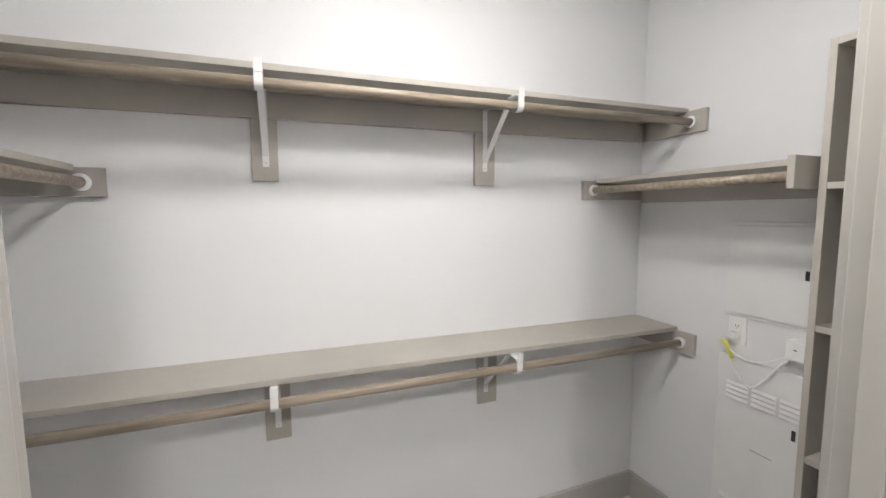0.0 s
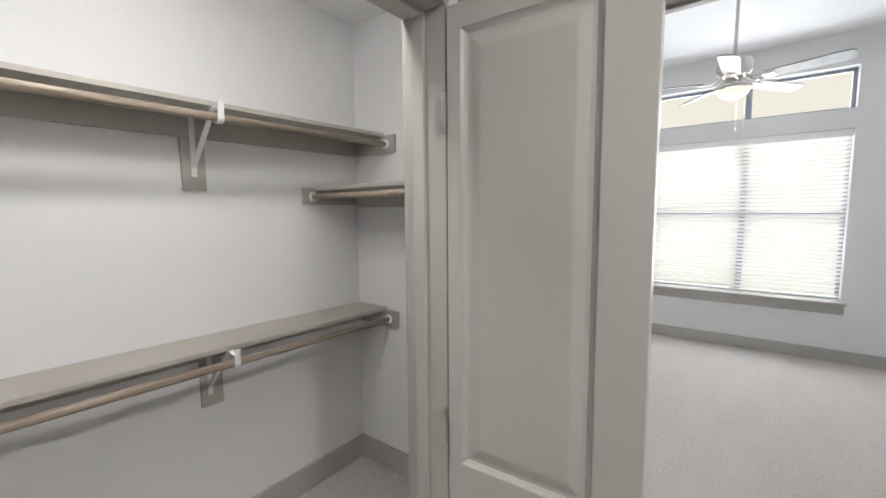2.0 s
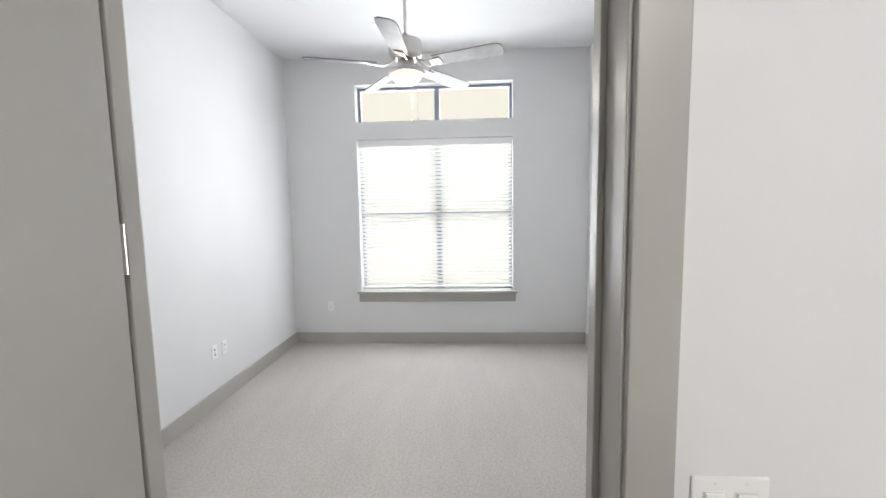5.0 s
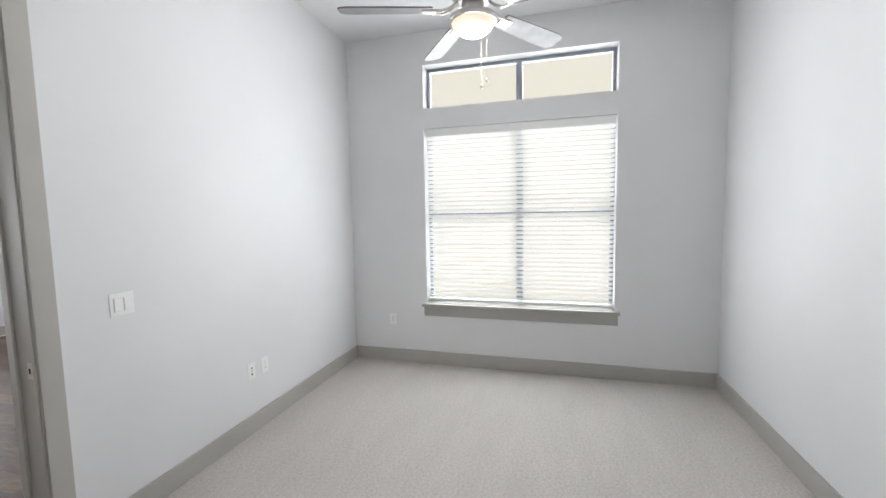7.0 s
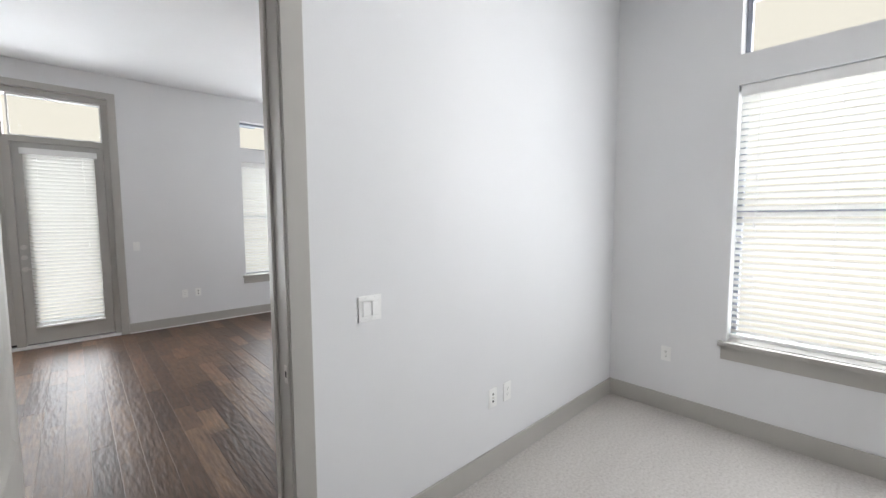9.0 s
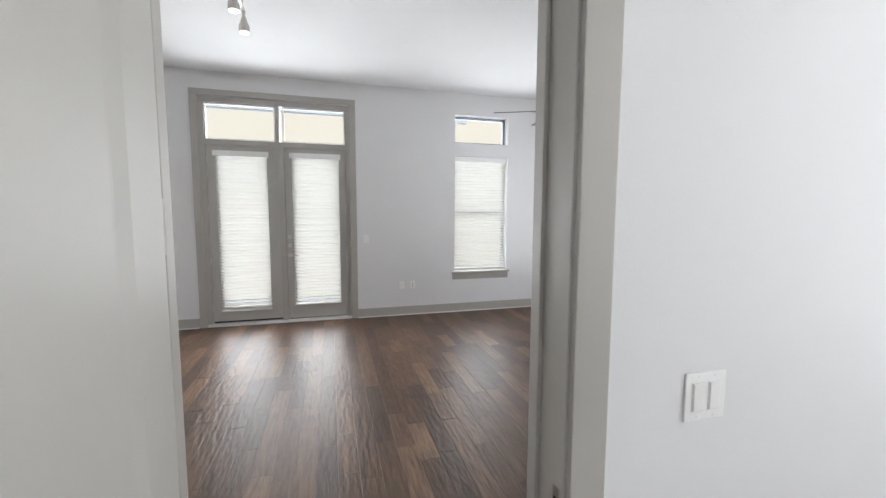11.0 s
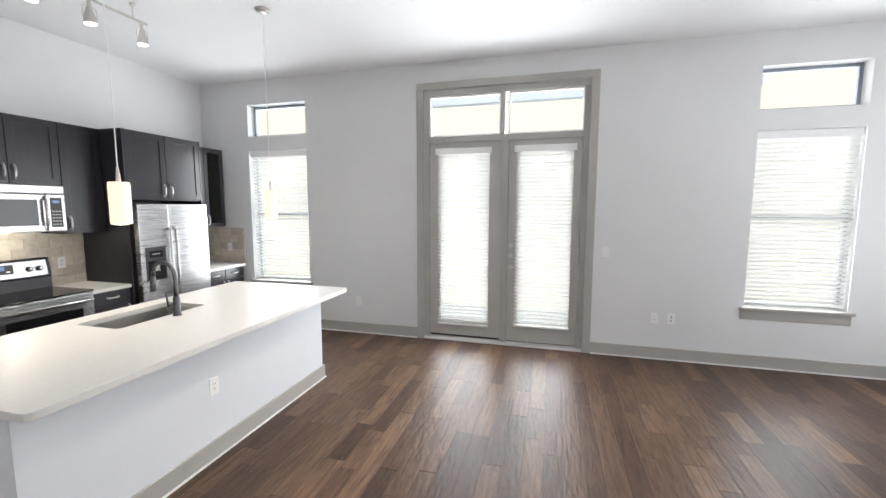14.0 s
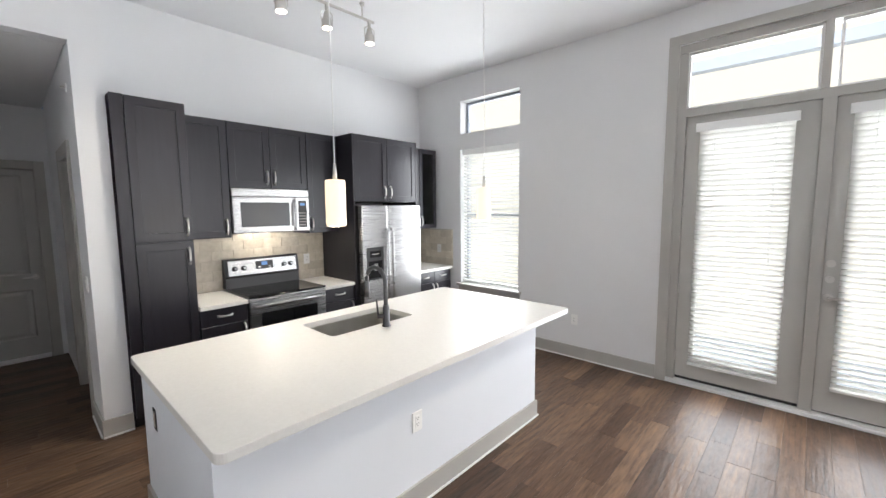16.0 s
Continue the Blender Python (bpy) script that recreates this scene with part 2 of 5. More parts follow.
def cube(*a, bevel=0.0):
    bm = bmesh.new()
    box(bm, *a, bevel=bevel)
    return bm


def lathe(profile, x, y, z, n=24, bm=None):
    """Turn (radius, height) pairs round an upright axis."""
    bm = bm or bmesh.new()
    rings = []
    for r, h in profile:
        rings.append([bm.verts.new((x + r * math.cos(2 * math.pi * i / n), y + r * math.sin(2 * math.pi * i / n), z + h)) for i in range(n)])
    for a, b in zip(rings, rings[1:]):
        for i in range(n):
            bm.faces.new((a[i], a[(i + 1) % n], b[(i + 1) % n], b[i]))
    bm.faces.new(rings[0][::-1])
    bm.faces.new(rings[-1])
    bmesh.ops.remove_doubles(bm, verts=bm.verts, dist=1e-5)
    bmesh.ops.recalc_face_normals(bm, faces=bm.faces)
    return bm


def tube(points, r, n=12, bm=None):
    """A round bar along points."""
    bm = bm or bmesh.new()
    pts = [Vector(p) for p in points]
    rings = []
    for i, p in enumerate(pts):
        d = (pts[min(i + 1, len(pts) - 1)] - pts[max(i - 1, 0)]).normalized()
        up = Vector((0, 0, 1)) if abs(d.z) < 0.95 else Vector((1, 0, 0))
        a = d.cross(up).normalized()
        b = d.cross(a)
        rr = r[i] if isinstance(r, (list, tuple)) else r
        rings.append([bm.verts.new(p + rr * (math.cos(2 * math.pi * k / n) * a + math.sin(2 * math.pi * k / n) * b)) for k in range(n)])
    for s, e in zip(rings, rings[1:]):
        for k in range(n):
            bm.faces.new((s[k], s[(k + 1) % n], e[(k + 1) % n], e[k]))
    bm.faces.new(rings[0])
    bm.faces.new(rings[-1][::-1])
    bmesh.ops.recalc_face_normals(bm, faces=bm.faces)
    return bm


def pierced(axis, c0, c1, a0, a1, z0, z1, holes=()):
    """A wall slab with real openings. axis: the one it faces; holes: (a0, a1, z0, z1)."""
    bm = bmesh.new()
    As = sorted({a0, a1, *[h[0] for h in holes], *[h[1] for h in holes]})
    Zs = sorted({z0, z1, *[max(z0, h[2]) for h in holes], *[h[3] for h in holes]})
    full = {}
    for i in range(len(As) - 1):
        for k in range(len(Zs) - 1):
            am, zm = (As[i] + As[i + 1]) / 2, (Zs[k] + Zs[k + 1]) / 2
            full[i, k] = not any(h[0] < am < h[1] and h[2] < zm < h[3] for h in holes)

    def vert(c, a, z):
        return bm.verts.new((c, a, z) if axis == "x" else (a, c, z))

    def quad(*q):
        bm.faces.new([vert(*p) for p in q])

    for (i, k), on in full.items():
        if not on:
            continue
        p, q, r, s = As[i], As[i + 1], Zs[k], Zs[k + 1]
        quad((c0, p, r), (c0, q, r), (c0, q, s), (c0, p, s))
        quad((c1, p, r), (c1, q, r), (c1, q, s), (c1, p, s))
        if not full.get((i - 1, k)):
            quad((c0, p, r), (c1, p, r), (c1, p, s), (c0, p, s))
        if not full.get((i + 1, k)):
            quad((c0, q, r), (c1, q, r), (c1, q, s), (c0, q, s))
        if not full.get((i, k - 1)):
            quad((c0, p, r), (c1, p, r), (c1, q, r), (c0, q, r))
        if not full.get((i, k + 1)):
            quad((c0, p, s), (c1, p, s), (c1, q, s), (c0, q, s))
    bmesh.ops.remove_doubles(bm, verts=bm.verts, dist=1e-5)
    bmesh.ops.recalc_face_normals(bm, faces=bm.faces)
    return bm


def structure(name, bm, material, label, category):
    return solid(name, bm, material, label, category, "structure")


# ---------------------------------------------------------------- the shell
CEIL, LOW = 3.38, 2.75          # living and bedroom; bath and closet
EX, LX, NY = 5.89, 6.516, 7.198  # bedroom east wall, living east wall, living north wall
BN, BS, BW = 1.944, -1.56, 1.94  # bedroom north, south and west faces
WZ0, WZ1, TZ0, TZ1 = 0.645, 2.435, 2.635, 3.055  # window and transom heights
KX = -2.34                      # kitchen wall

structure("wall_bedroom_east", pierced("x", EX, EX + 0.2, BS - 0.13, BN, 0, CEIL, [(-0.71, 1.108, WZ0, WZ1), (-0.71, 1.108, TZ0, TZ1)]), M_WALL, "off-white painted bedroom wall with a wide window", "wall")
structure("wall_bedroom_south", pierced("y", BS - 0.13, BS, 1.81, EX, 0, CEIL), M_WALL, "plain off-white painted bedroom wall", "wall")
structure("wall_bedroom_north", pierced("y", BN, BN + 0.145, BW, LX + 0.2, 0, CEIL, [(2.31, 3.095, 0, 2.41)]), M_WALL, "off-white painted wall with a tall doorway", "wall")
structure("wall_bath_east", pierced("x", 1.81, BW, BS, 2.09, 0, CEIL, [(-0.424, 0.485, 0, 2.41)]), M_WALL, "off-white painted wall with a tall doorway", "wall")
structure("wall_closet_front", pierced("y", 0.712, 0.845, -1.05, 1.805, 0, LOW, [(-0.168, 0.936, 0, 2.145)]), M_WALL, "off-white painted wall with the closet doorway", "wall")
structure("wall_closet_back", pierced("y", 2.08, 2.21, -1.8, 1.81, 0, CEIL), M_WALL, "off-white painted closet back wall", "wall")
structure("wall_closet_west", pierced("x", -1.05, -0.92, 0.845, 2.08, 0, LOW), M_WALL, "off-white painted closet side wall", "wall")
structure("wall_closet_east", pierced("x", 1.8, 1.808, 0.845, 2.08, 0, LOW), M_WALL, "off-white painted closet side wall", "wall")
structure("wall_bath_west", pierced("x", -1.73, -1.6, -2.3, 0.712, 0, LOW), M_WALL, "off-white painted bathroom wall", "wall")
structure("wall_bath_north", pierced("y", 0.712, 0.845, -1.73, -1.05, 0, LOW), M_WALL, "off-white painted bathroom wall", "wall")
structure("wall_bath_south", pierced("y", -2.43, -2.3, -1.73, 1.81, 0, LOW), M_WALL, "off-white painted bathroom wall", "wall")
structure("wall_bath_corner", pierced("x", 1.81, BW, -2.43, BS - 0.13, 0, LOW), M_WALL, "off-white painted bathroom wall", "wall")
structure("wall_north", pierced("y", NY, NY + 0.2, KX - 0.13, LX + 0.2, 0, CEIL, [(-1.56, -0.655, WZ0, WZ1), (-1.56, -0.655, TZ0, TZ1), (4.478, 5.36, WZ0, WZ1), (4.478, 5.36, TZ0, TZ1), (0.975, 2.905, 0, 3.07)]), M_WALL, "off-white painted wall with windows and patio doors", "wall")
structure("wall_living_east", pierced("x", LX, LX + 0.2, BN + 0.145, NY, 0, CEIL, [(5.38, 6.275, WZ0, WZ1), (5.38, 6.275, TZ0, TZ1)]), M_WALL, "off-white painted living room wall with one window", "wall")
structure("wall_kitchen", pierced("x", KX - 0.13, KX, 3.59, NY, 0, CEIL), M_WALL, "off-white painted wall behind the kitchen units", "wall")
structure("wall_hall_north", pierced("y", 3.42, 3.59, -4.45, -1.8, 0, CEIL, [(-3.15, -2.36, 0, 2.13)]), M_WALL, "off-white painted wall end between hall and kitchen", "wall")
structure("wall_hall_header", pierced("x", -1.93, -1.8, 2.21, 3.42, 2.8, CEIL), M_WALL, "off-white painted dropped header over the hall", "wall")
structure("wall_hall_end", pierced("x", -4.58, -4.45, 2.08, 3.59, 0, 2.8, [(2.48, 3.3, 0, 2.14)]), M_WALL, "off-white painted hall end wall", "wall")
structure("wall_hall_south", pierced("y", 2.08, 2.21, -4.45, -1.8, 0, 2.8), M_WALL, "off-white painted hall wall", "wall")
structure("wall_hall_room", pierced("y", 4.6, 4.7, -4.45, KX - 0.13, 0, 2.8), M_WALL, "off-white painted wall of a side room", "wall")
structure("wall_hall_room_west", pierced("x", -4.58, -4.45, 3.59, 4.7, 0, 2.8), M_WALL, "off-white painted wall of a side room", "wall")
structure("wall_hall_room_end", pierced("x", -5.6, -5.5, 2.0, 3.7, 0, 2.8), M_WALL, "off-white painted wall past the hall door", "wall")

structure("ceiling_main", cube(KX - 0.13, BN + 0.005, CEIL, LX + 0.2, NY + 0.2, CEIL + 0.15), M_CEIL, "flat white painted living room ceiling", "ceiling")
structure("ceiling_bedroom", cube(1.81, BS - 0.13, CEIL, EX + 0.2, BN, CEIL + 0.15), M_CEIL, "flat white painted bedroom ceiling", "ceiling")
structure("ceiling_bath", cube(-1.73, -2.43, LOW, 1.805, 2.075, LOW + 0.15), M_CEIL, "flat white painted bathroom ceiling", "ceiling")
structure("ceiling_hall", cube(-5.6, 2.0, 2.8, -1.935, 3.41, 2.9), M_CEIL, "flat white painted lowered hall ceiling", "ceiling")

structure("ceiling_side_room", cube(-4.58, 3.595, 2.8, KX - 0.135, 4.7, 2.9), M_CEIL, "flat white painted side room ceiling", "ceiling")

structure("subfloor", cube(-5.6, -2.43, -0.2, LX + 0.2, NY + 0.2, -0.03), M_GROUND, "concrete slab under the floors", "floor")
bm = bmesh.new()
box(bm, BW - 0.06, BS, -0.03, EX, BN + 0.06, 0.0)
structure("floor_carpet_bedroom", bm, M_CARPET, "pale beige cut-pile carpet with vacuum marks", "carpet")
structure("floor_carpet_closet", cube(-0.92, 0.78, -0.03, 1.8, 2.08, 0.0), M_CARPET, "pale beige cut-pile closet carpet", "carpet")
structure("floor_bath", cube(-1.6, -2.3, -0.03, BW - 0.06, 0.78, 0.0), M_TILEFLOOR, "beige tiled bathroom floor", "floor")
structure("ground", cube(-400, -400, -3.4, 400, 400, -3.2), M_GROUND, "pale ground below the apartment", "ground")
structure("balcony_slab", cube(-2.4, NY + 0.2, -0.2, LX, NY + 2.0, -0.02), M_BALCONY, "pale balcony floor outside the patio doors", "balcony")
structure("balcony_soffit", cube(-1.5, 9.6, 3.49, 5.5, 9.75, 3.63), M_BALCONY, "pale blue painted balcony beam beyond the patio doors", "balcony")


def baseboard(name, axis, face, side, a0, a1, h=0.135, shoe=False):
    """A flat greige board on a wall face; side: the way it stands out."""
    b = thing(name, ((face, (a0 + a1) / 2, 0) if axis == "x" else ((a0 + a1) / 2, face, 0)), "flat greige painted baseboard along the wall", "baseboard", kind="structure")
    d = 0.016 * side

    def strip(d0, d1, z0, z1, bev):
        return cube(face + d0, a0, z0, face + d1, a1, z1, bevel=bev) if axis == "x" else cube(a0, face + d0, z0, a1, face + d1, z1, bevel=bev)

    part("board", strip(0, d, 0.0, h, 0.004), M_TRIM, b)
    if shoe:
        part("shoe_moulding", strip(d, d + 0.01 * side, 0.0, 0.014, 0.003), M_WHITE, b, "white quarter-round shoe moulding")
    return b


baseboard("baseboard_bedroom_east", "x", EX, -1, BS, BN)
baseboard("baseboard_bedroom_south", "y", BS, 1, BW, EX - 0.016)
baseboard("baseboard_bedroom_north", "y", BN, -1, 3.18, EX - 0.016)
baseboard("baseboard_bedroom_west", "x", BW, 1, 0.55, BN)
baseboard("baseboard_closet_back", "y", 2.08, -1, -0.92, 1.8, 0.15)
baseboard("baseboard_closet_east", "x", 1.8, -1, 1.18, 2.064, 0.15)
baseboard("baseboard_north_left", "y", NY, -1, -1.7, 0.895, shoe=True)
baseboard("baseboard_north_right", "y", NY, -1, 2.985, LX, shoe=True)
baseboard("baseboard_living_east", "x", LX, -1, BN + 0.145, NY - 0.028, shoe=True)
baseboard("baseboard_living_south", "y", BN + 0.145, 1, 3.19, LX - 0.03, shoe=True)
baseboard("baseboard_pillar", "x", -1.8, 1, 3.405, 3.59, shoe=True)
baseboard("baseboard_hall", "y", 3.42, -1, -2.27, -1.8, shoe=True)
baseboard("baseboard_hall_end", "x", -4.45, 1, 2.21, 2.4, shoe=True)


def door_frame(name, axis, c0, c1, a0, a1, top, label, sides=(1, 1), casing=0.085, stop=0.5):
    """Jambs that line an opening, a stop round it, and flat casings on either face. c0 < c1 are the wall's faces."""
    mid = ((c0 + c1) / 2, (a0 + a1) / 2)
    f = thing(name, (mid[0], mid[1], 0) if axis == "x" else (mid[1], mid[0], 0), label, "door frame", kind="structure")

    def put(pname, d0, d1, p0, p1, z0, z1, bev=0.003):
        part(pname, cube(d0, p0, z0, d1, p1, z1, bevel=bev) if axis == "x" else cube(p0, d0, z0, p1, d1, z1, bevel=bev), M_TRIM, f)

    t = 0.015
    put("jamb", c0 - 0.002, c1 + 0.002, a0, a0 + t, 0, top)
    put("jamb", c0 - 0.002, c1 + 0.002, a1 - t, a1, 0, top)
    put("head_jamb", c0 - 0.002, c1 + 0.002, a0 + t, a1 - t, top - t, top)
    s0 = c0 + (c1 - c0) * stop - 0.02
    put("stop", s0, s0 + 0.04, a0 + t, a0 + t + 0.012, 0, top - t)
    put("stop", s0, s0 + 0.04, a1 - t - 0.012, a1 - t, 0, top - t)
    put("stop", s0, s0 + 0.04, a0 + t + 0.012, a1 - t - 0.012, top - t - 0.012, top - t)
    for on, c, s in ((sides[0], c0, -1), (sides[1], c1, 1)):
        if on:
            k = c + 0.018 * s
            put("casing", c, k, a0 - casing + 0.008, a0 + 0.008, 0, top + casing - 0.008)
            put("casing", c, k, a1 - 0.008, a1 + casing - 0.008, 0, top + casing - 0.008)
            put("head_casing", c, k, a0 + 0.008, a1 - 0.008, top - 0.008, top + casing - 0.008)
    return f


door_frame("door_frame_bath", "x", 1.81, BW, -0.424, 0.485, 2.41, "greige painted frame between bathroom and bedroom", casing=0.075, stop=0.8)
door_frame("door_frame_closet", "y", 0.712, 0.845, -0.168, 0.936, 2.145, "greige painted frame of the closet doorway", (0, 1), stop=0.62)
for x0, x1, z0, z1 in ((-0.265, -0.19, 0, 2.24), (0.976, 1.05, 0, 2.24), (-0.19, 0.976, 2.16, 2.24)):
    part("casing", cube(x0, 0.694, z0, x1, 0.712, z1, bevel=0.003), M_TRIM, bpy.data.objects["door_frame_closet"])
fl = door_frame("door_frame_bedroom", "y", BN, BN + 0.145, 2.31, 3.095, 2.41, "greige painted frame between bedroom and living room", stop=0.8)
door_frame("door_frame_hall_side", "y", 3.42, 3.59, -3.15, -2.36, 2.13, "greige painted frame of a side room", stop=0.6)
door_frame("door_frame_hall_end", "x", -4.58, -4.45, 2.48, 3.3, 2.14, "greige painted frame at the end of the hall", stop=0.4)


def strike(parent, axis, a, c, z):
    bm = cube(a - 0.002, c - 0.014, z - 0.035, a + 0.001, c + 0.014, z + 0.035, bevel=0.0005) if axis == "y" else cube(c - 0.014, a - 0.001, z - 0.035, c + 0.014, a + 0.002, z + 0.035, bevel=0.0005)
    s = part("strike_plate", bm, M_NICKEL, parent, "satin nickel strike plate")
    bm = cube(a - 0.003, c - 0.006, z - 0.012, a, c + 0.006, z + 0.012) if axis == "y" else cube(c - 0.006, a, z - 0.012, c + 0.006, a + 0.003, z + 0.012)
    part("latch_hole", bm, M_DARK, s)


strike(fl, "y", 3.08, BN + 0.025, 0.93)
strike(bpy.data.objects["door_frame_bath"], "x", -0.409, 1.835, 0.93)


def door_leaf(name, hinge, angle, width, height, label, panels, thick=0.035, lever=None, stile=0.1, hinge_stile=None):
    """A two-panel moulded door. It runs from its hinge along angle (degrees from +x); thick goes to its left."""
    d = thing(name, (hinge[0], hinge[1], 0), label, "door")
    m = Matrix.Translation((hinge[0], hinge[1], 0)) @ Matrix.Rotation(radians(angle), 4, "Z")

    def put(pname, bm, mat, lab="", under=None):
        bmesh.ops.transform(bm, matrix=m, verts=bm.verts)
        return part(pname, bm, mat, under or d, lab)

    z0 = 0.012
    hs = hinge_stile or stile
    holes = [(hs, width - stile, p0, p1) for p0, p1 in panels]
    slab = pierced("y", 0, thick, 0.002, width, z0, height, holes)
    bmesh.ops.bevel(slab, geom=[e for e in slab.edges if e.calc_face_angle(0) > 1], offset=0.0015, segments=1, affect="EDGES")
    leaf = put("leaf", slab, M_DOOR)
    for p0, p1 in panels:
        bm = bmesh.new()
        a0, a1 = hs, width - stile
        for face, s in ((0.0, 1), (thick, -1)):
            rings = []
            for inset, depth in ((0.0, 0.0), (0.006, 0.005), (0.014, 0.009), (0.024, 0.009), (0.05, 0.003), (0.056, 0.0025)):
                y = face + s * depth
                rings.append([bm.verts.new(c) for c in ((a0 + inset, y, p0 + inset), (a1 - inset, y, p0 + inset), (a1 - inset, y, p1 - inset), (a0 + inset, y, p1 - inset))])
            for r, q in zip(rings, rings[1:]):
                for i in range(4):
                    bm.faces.new((r[i], r[(i + 1) % 4], q[(i + 1) % 4], q[i]))
            bm.faces.new(rings[-1])
        bmesh.ops.recalc_face_normals(bm, faces=bm.faces)
        put("panel", bm, M_DOOR, "raised moulded door panel")
    for hz in ((0.25, height / 2, height - 0.25) if height < 2.3 else (0.22, 0.88, 1.54, 2.2)):
        put("hinge", tube([(-0.004, -0.006, hz - 0.045), (-0.004, -0.006, hz + 0.045)], 0.006, 8), M_NICKEL, "satin nickel hinge")
    if lever:
        for s, y in ((-1, 0.0), (1, thick)):
            bm = bmesh.new()
            tube([(width - 0.065, y, lever), (width - 0.065, y + s * 0.05, lever)], 0.011, 10, bm)
            tube([(width - 0.055, y + s * 0.05, lever), (width - 0.17, y + s * 0.05, lever)], 0.009, 10, bm)
            tube([(width - 0.065, y, lever), (width - 0.065, y + s * 0.008, lever)], 0.03, 20, bm)
            put("lever_handle", bm, M_NICKEL, "satin nickel lever handle")
    return d


CP = ((0.25, 0.79), (0.965, 2.06))
TP = ((0.25, 0.76), (0.96, 2.28))
door_leaf("closet_door", (0.916, 0.706), -86.5, 0.468, 2.12, "greige two-panel closet door standing open", CP, stile=0.1, hinge_stile=0.042)
door_leaf("closet_door", (-0.156, 0.706), -94.0, 0.468, 2.125, "greige two-panel closet door standing open", CP, thick=-0.035, stile=0.1, hinge_stile=0.042)
door_leaf("bath_door", (1.858, 0.433), 180.0, 0.87, 2.39, "greige two-panel tall door open against the wall", ((0.25, 0.93), (1.085, 2.28)), thick=-0.035, stile=0.1, hinge_stile=0.24)
door_leaf("bedroom_door", (2.36, BN + 0.03), -91.0, 0.755, 2.39, "tall greige two-panel door open into the bedroom", TP, thick=-0.035, lever=0.93)
door_leaf("hall_door", (-4.5, 2.5), 90.0, 0.785, 2.12, "greige two-panel door at the end of the hall", CP, lever=0.93)

# pale strip, 4.5 cm high, along the foot of the hall door
part("threshold", cube(-4.47, 2.5, 0.0, -4.432, 3.28, 0.045, bevel=0.004), M_WHITE, bpy.data.objects["door_frame_hall_end"], "pale strip along the foot of the hall door")

# ---------------------------------------------------------------- windows and blinds


def to_wall(axis, face, out):
    """Maps (along, depth into the wall, z) to the world; out: the outward sign of the wall."""
    if axis == "x":
        return lambda a, d, z: (face + out * d, a, z)
    return lambda a, d, z: (a, face + out * d, z)


def wbox(f, a0, a1, d0, d1, z0, z1, bevel=0.0, bm=None):
    p, q = f(a0, d0, z0), f(a1, d1, z1)
    if bm is None:
        return cube(*p, *q, bevel=bevel)
    box(bm, *p, *q, bevel=bevel)
    return bm


def ring(f, a0, a1, d0, d1, z0, z1, w):
    bm = bmesh.new()
    for b in ((a0, a0 + w, z0, z1), (a1 - w, a1, z0, z1), (a0 + w, a1 - w, z0, z0 + w), (a0 + w, a1 - w, z1 - w, z1)):
        wbox(f, b[0], b[1], d0, d1, b[2], b[3], 0, bm)
    return bm


def pane(bm, parent):
    g = part("pane", bm, M_GLASS, parent)
    g.visible_shadow = False
    return g


def window(name, axis, face, out, a0, a1, z0, z1, label, mullion=None, rail=None, sill=True):
    f = to_wall(axis, face, out)
    w = thing(name, f((a0 + a1) / 2, 0.1, z0), label, "window", kind="structure")
    part("window_frame", ring(f, a0, a1, 0.13, 0.18, z0, z1, 0.032), M_FRAME, w, "bronze metal window frame, paled by sky glare")
    cols = [a0 + 0.032, a1 - 0.032]
    if mullion:
        part("mullion", wbox(f, mullion - 0.03, mullion + 0.03, 0.13, 0.18, z0 + 0.032, z1 - 0.032), M_FRAME, w)
        cols = [a0 + 0.032, mullion - 0.03, mullion + 0.03, a1 - 0.032]
    rows = [z0 + 0.032, z1 - 0.032]
    for i in range(0, len(cols), 2):
        if rail:
            part("meeting_rail", wbox(f, cols[i], cols[i + 1], 0.132, 0.178, rail - 0.025, rail + 0.025), M_FRAME, w)
            rows = [z0 + 0.032, rail - 0.025, rail + 0.025, z1 - 0.032]
        for k in range(0, len(rows), 2):
            pane(wbox(f, cols[i], cols[i + 1], 0.153, 0.157, rows[k], rows[k + 1]), w)
    if sill:
        part("window_sill", wbox(f, a0 - 0.045, a1 + 0.045, -0.045, 0.0, z0 - 0.03, z0 + 0.002, 0.004), M_TRIM, w, "greige painted stool")
        part("window_sill", wbox(f, a0 + 0.001, a1 - 0.001, 0.0, 0.129, z0 - 0.0, z0 + 0.006, 0), M_TRIM, w)
        bm = wbox(f, a0 - 0.03, a1 + 0.03, -0.014, 0.0, z0 - 0.13, z0 - 0.03, 0.003)
        part("apron", bm, M_TRIM, w, "greige painted apron board")
    return w


SLATS = {}


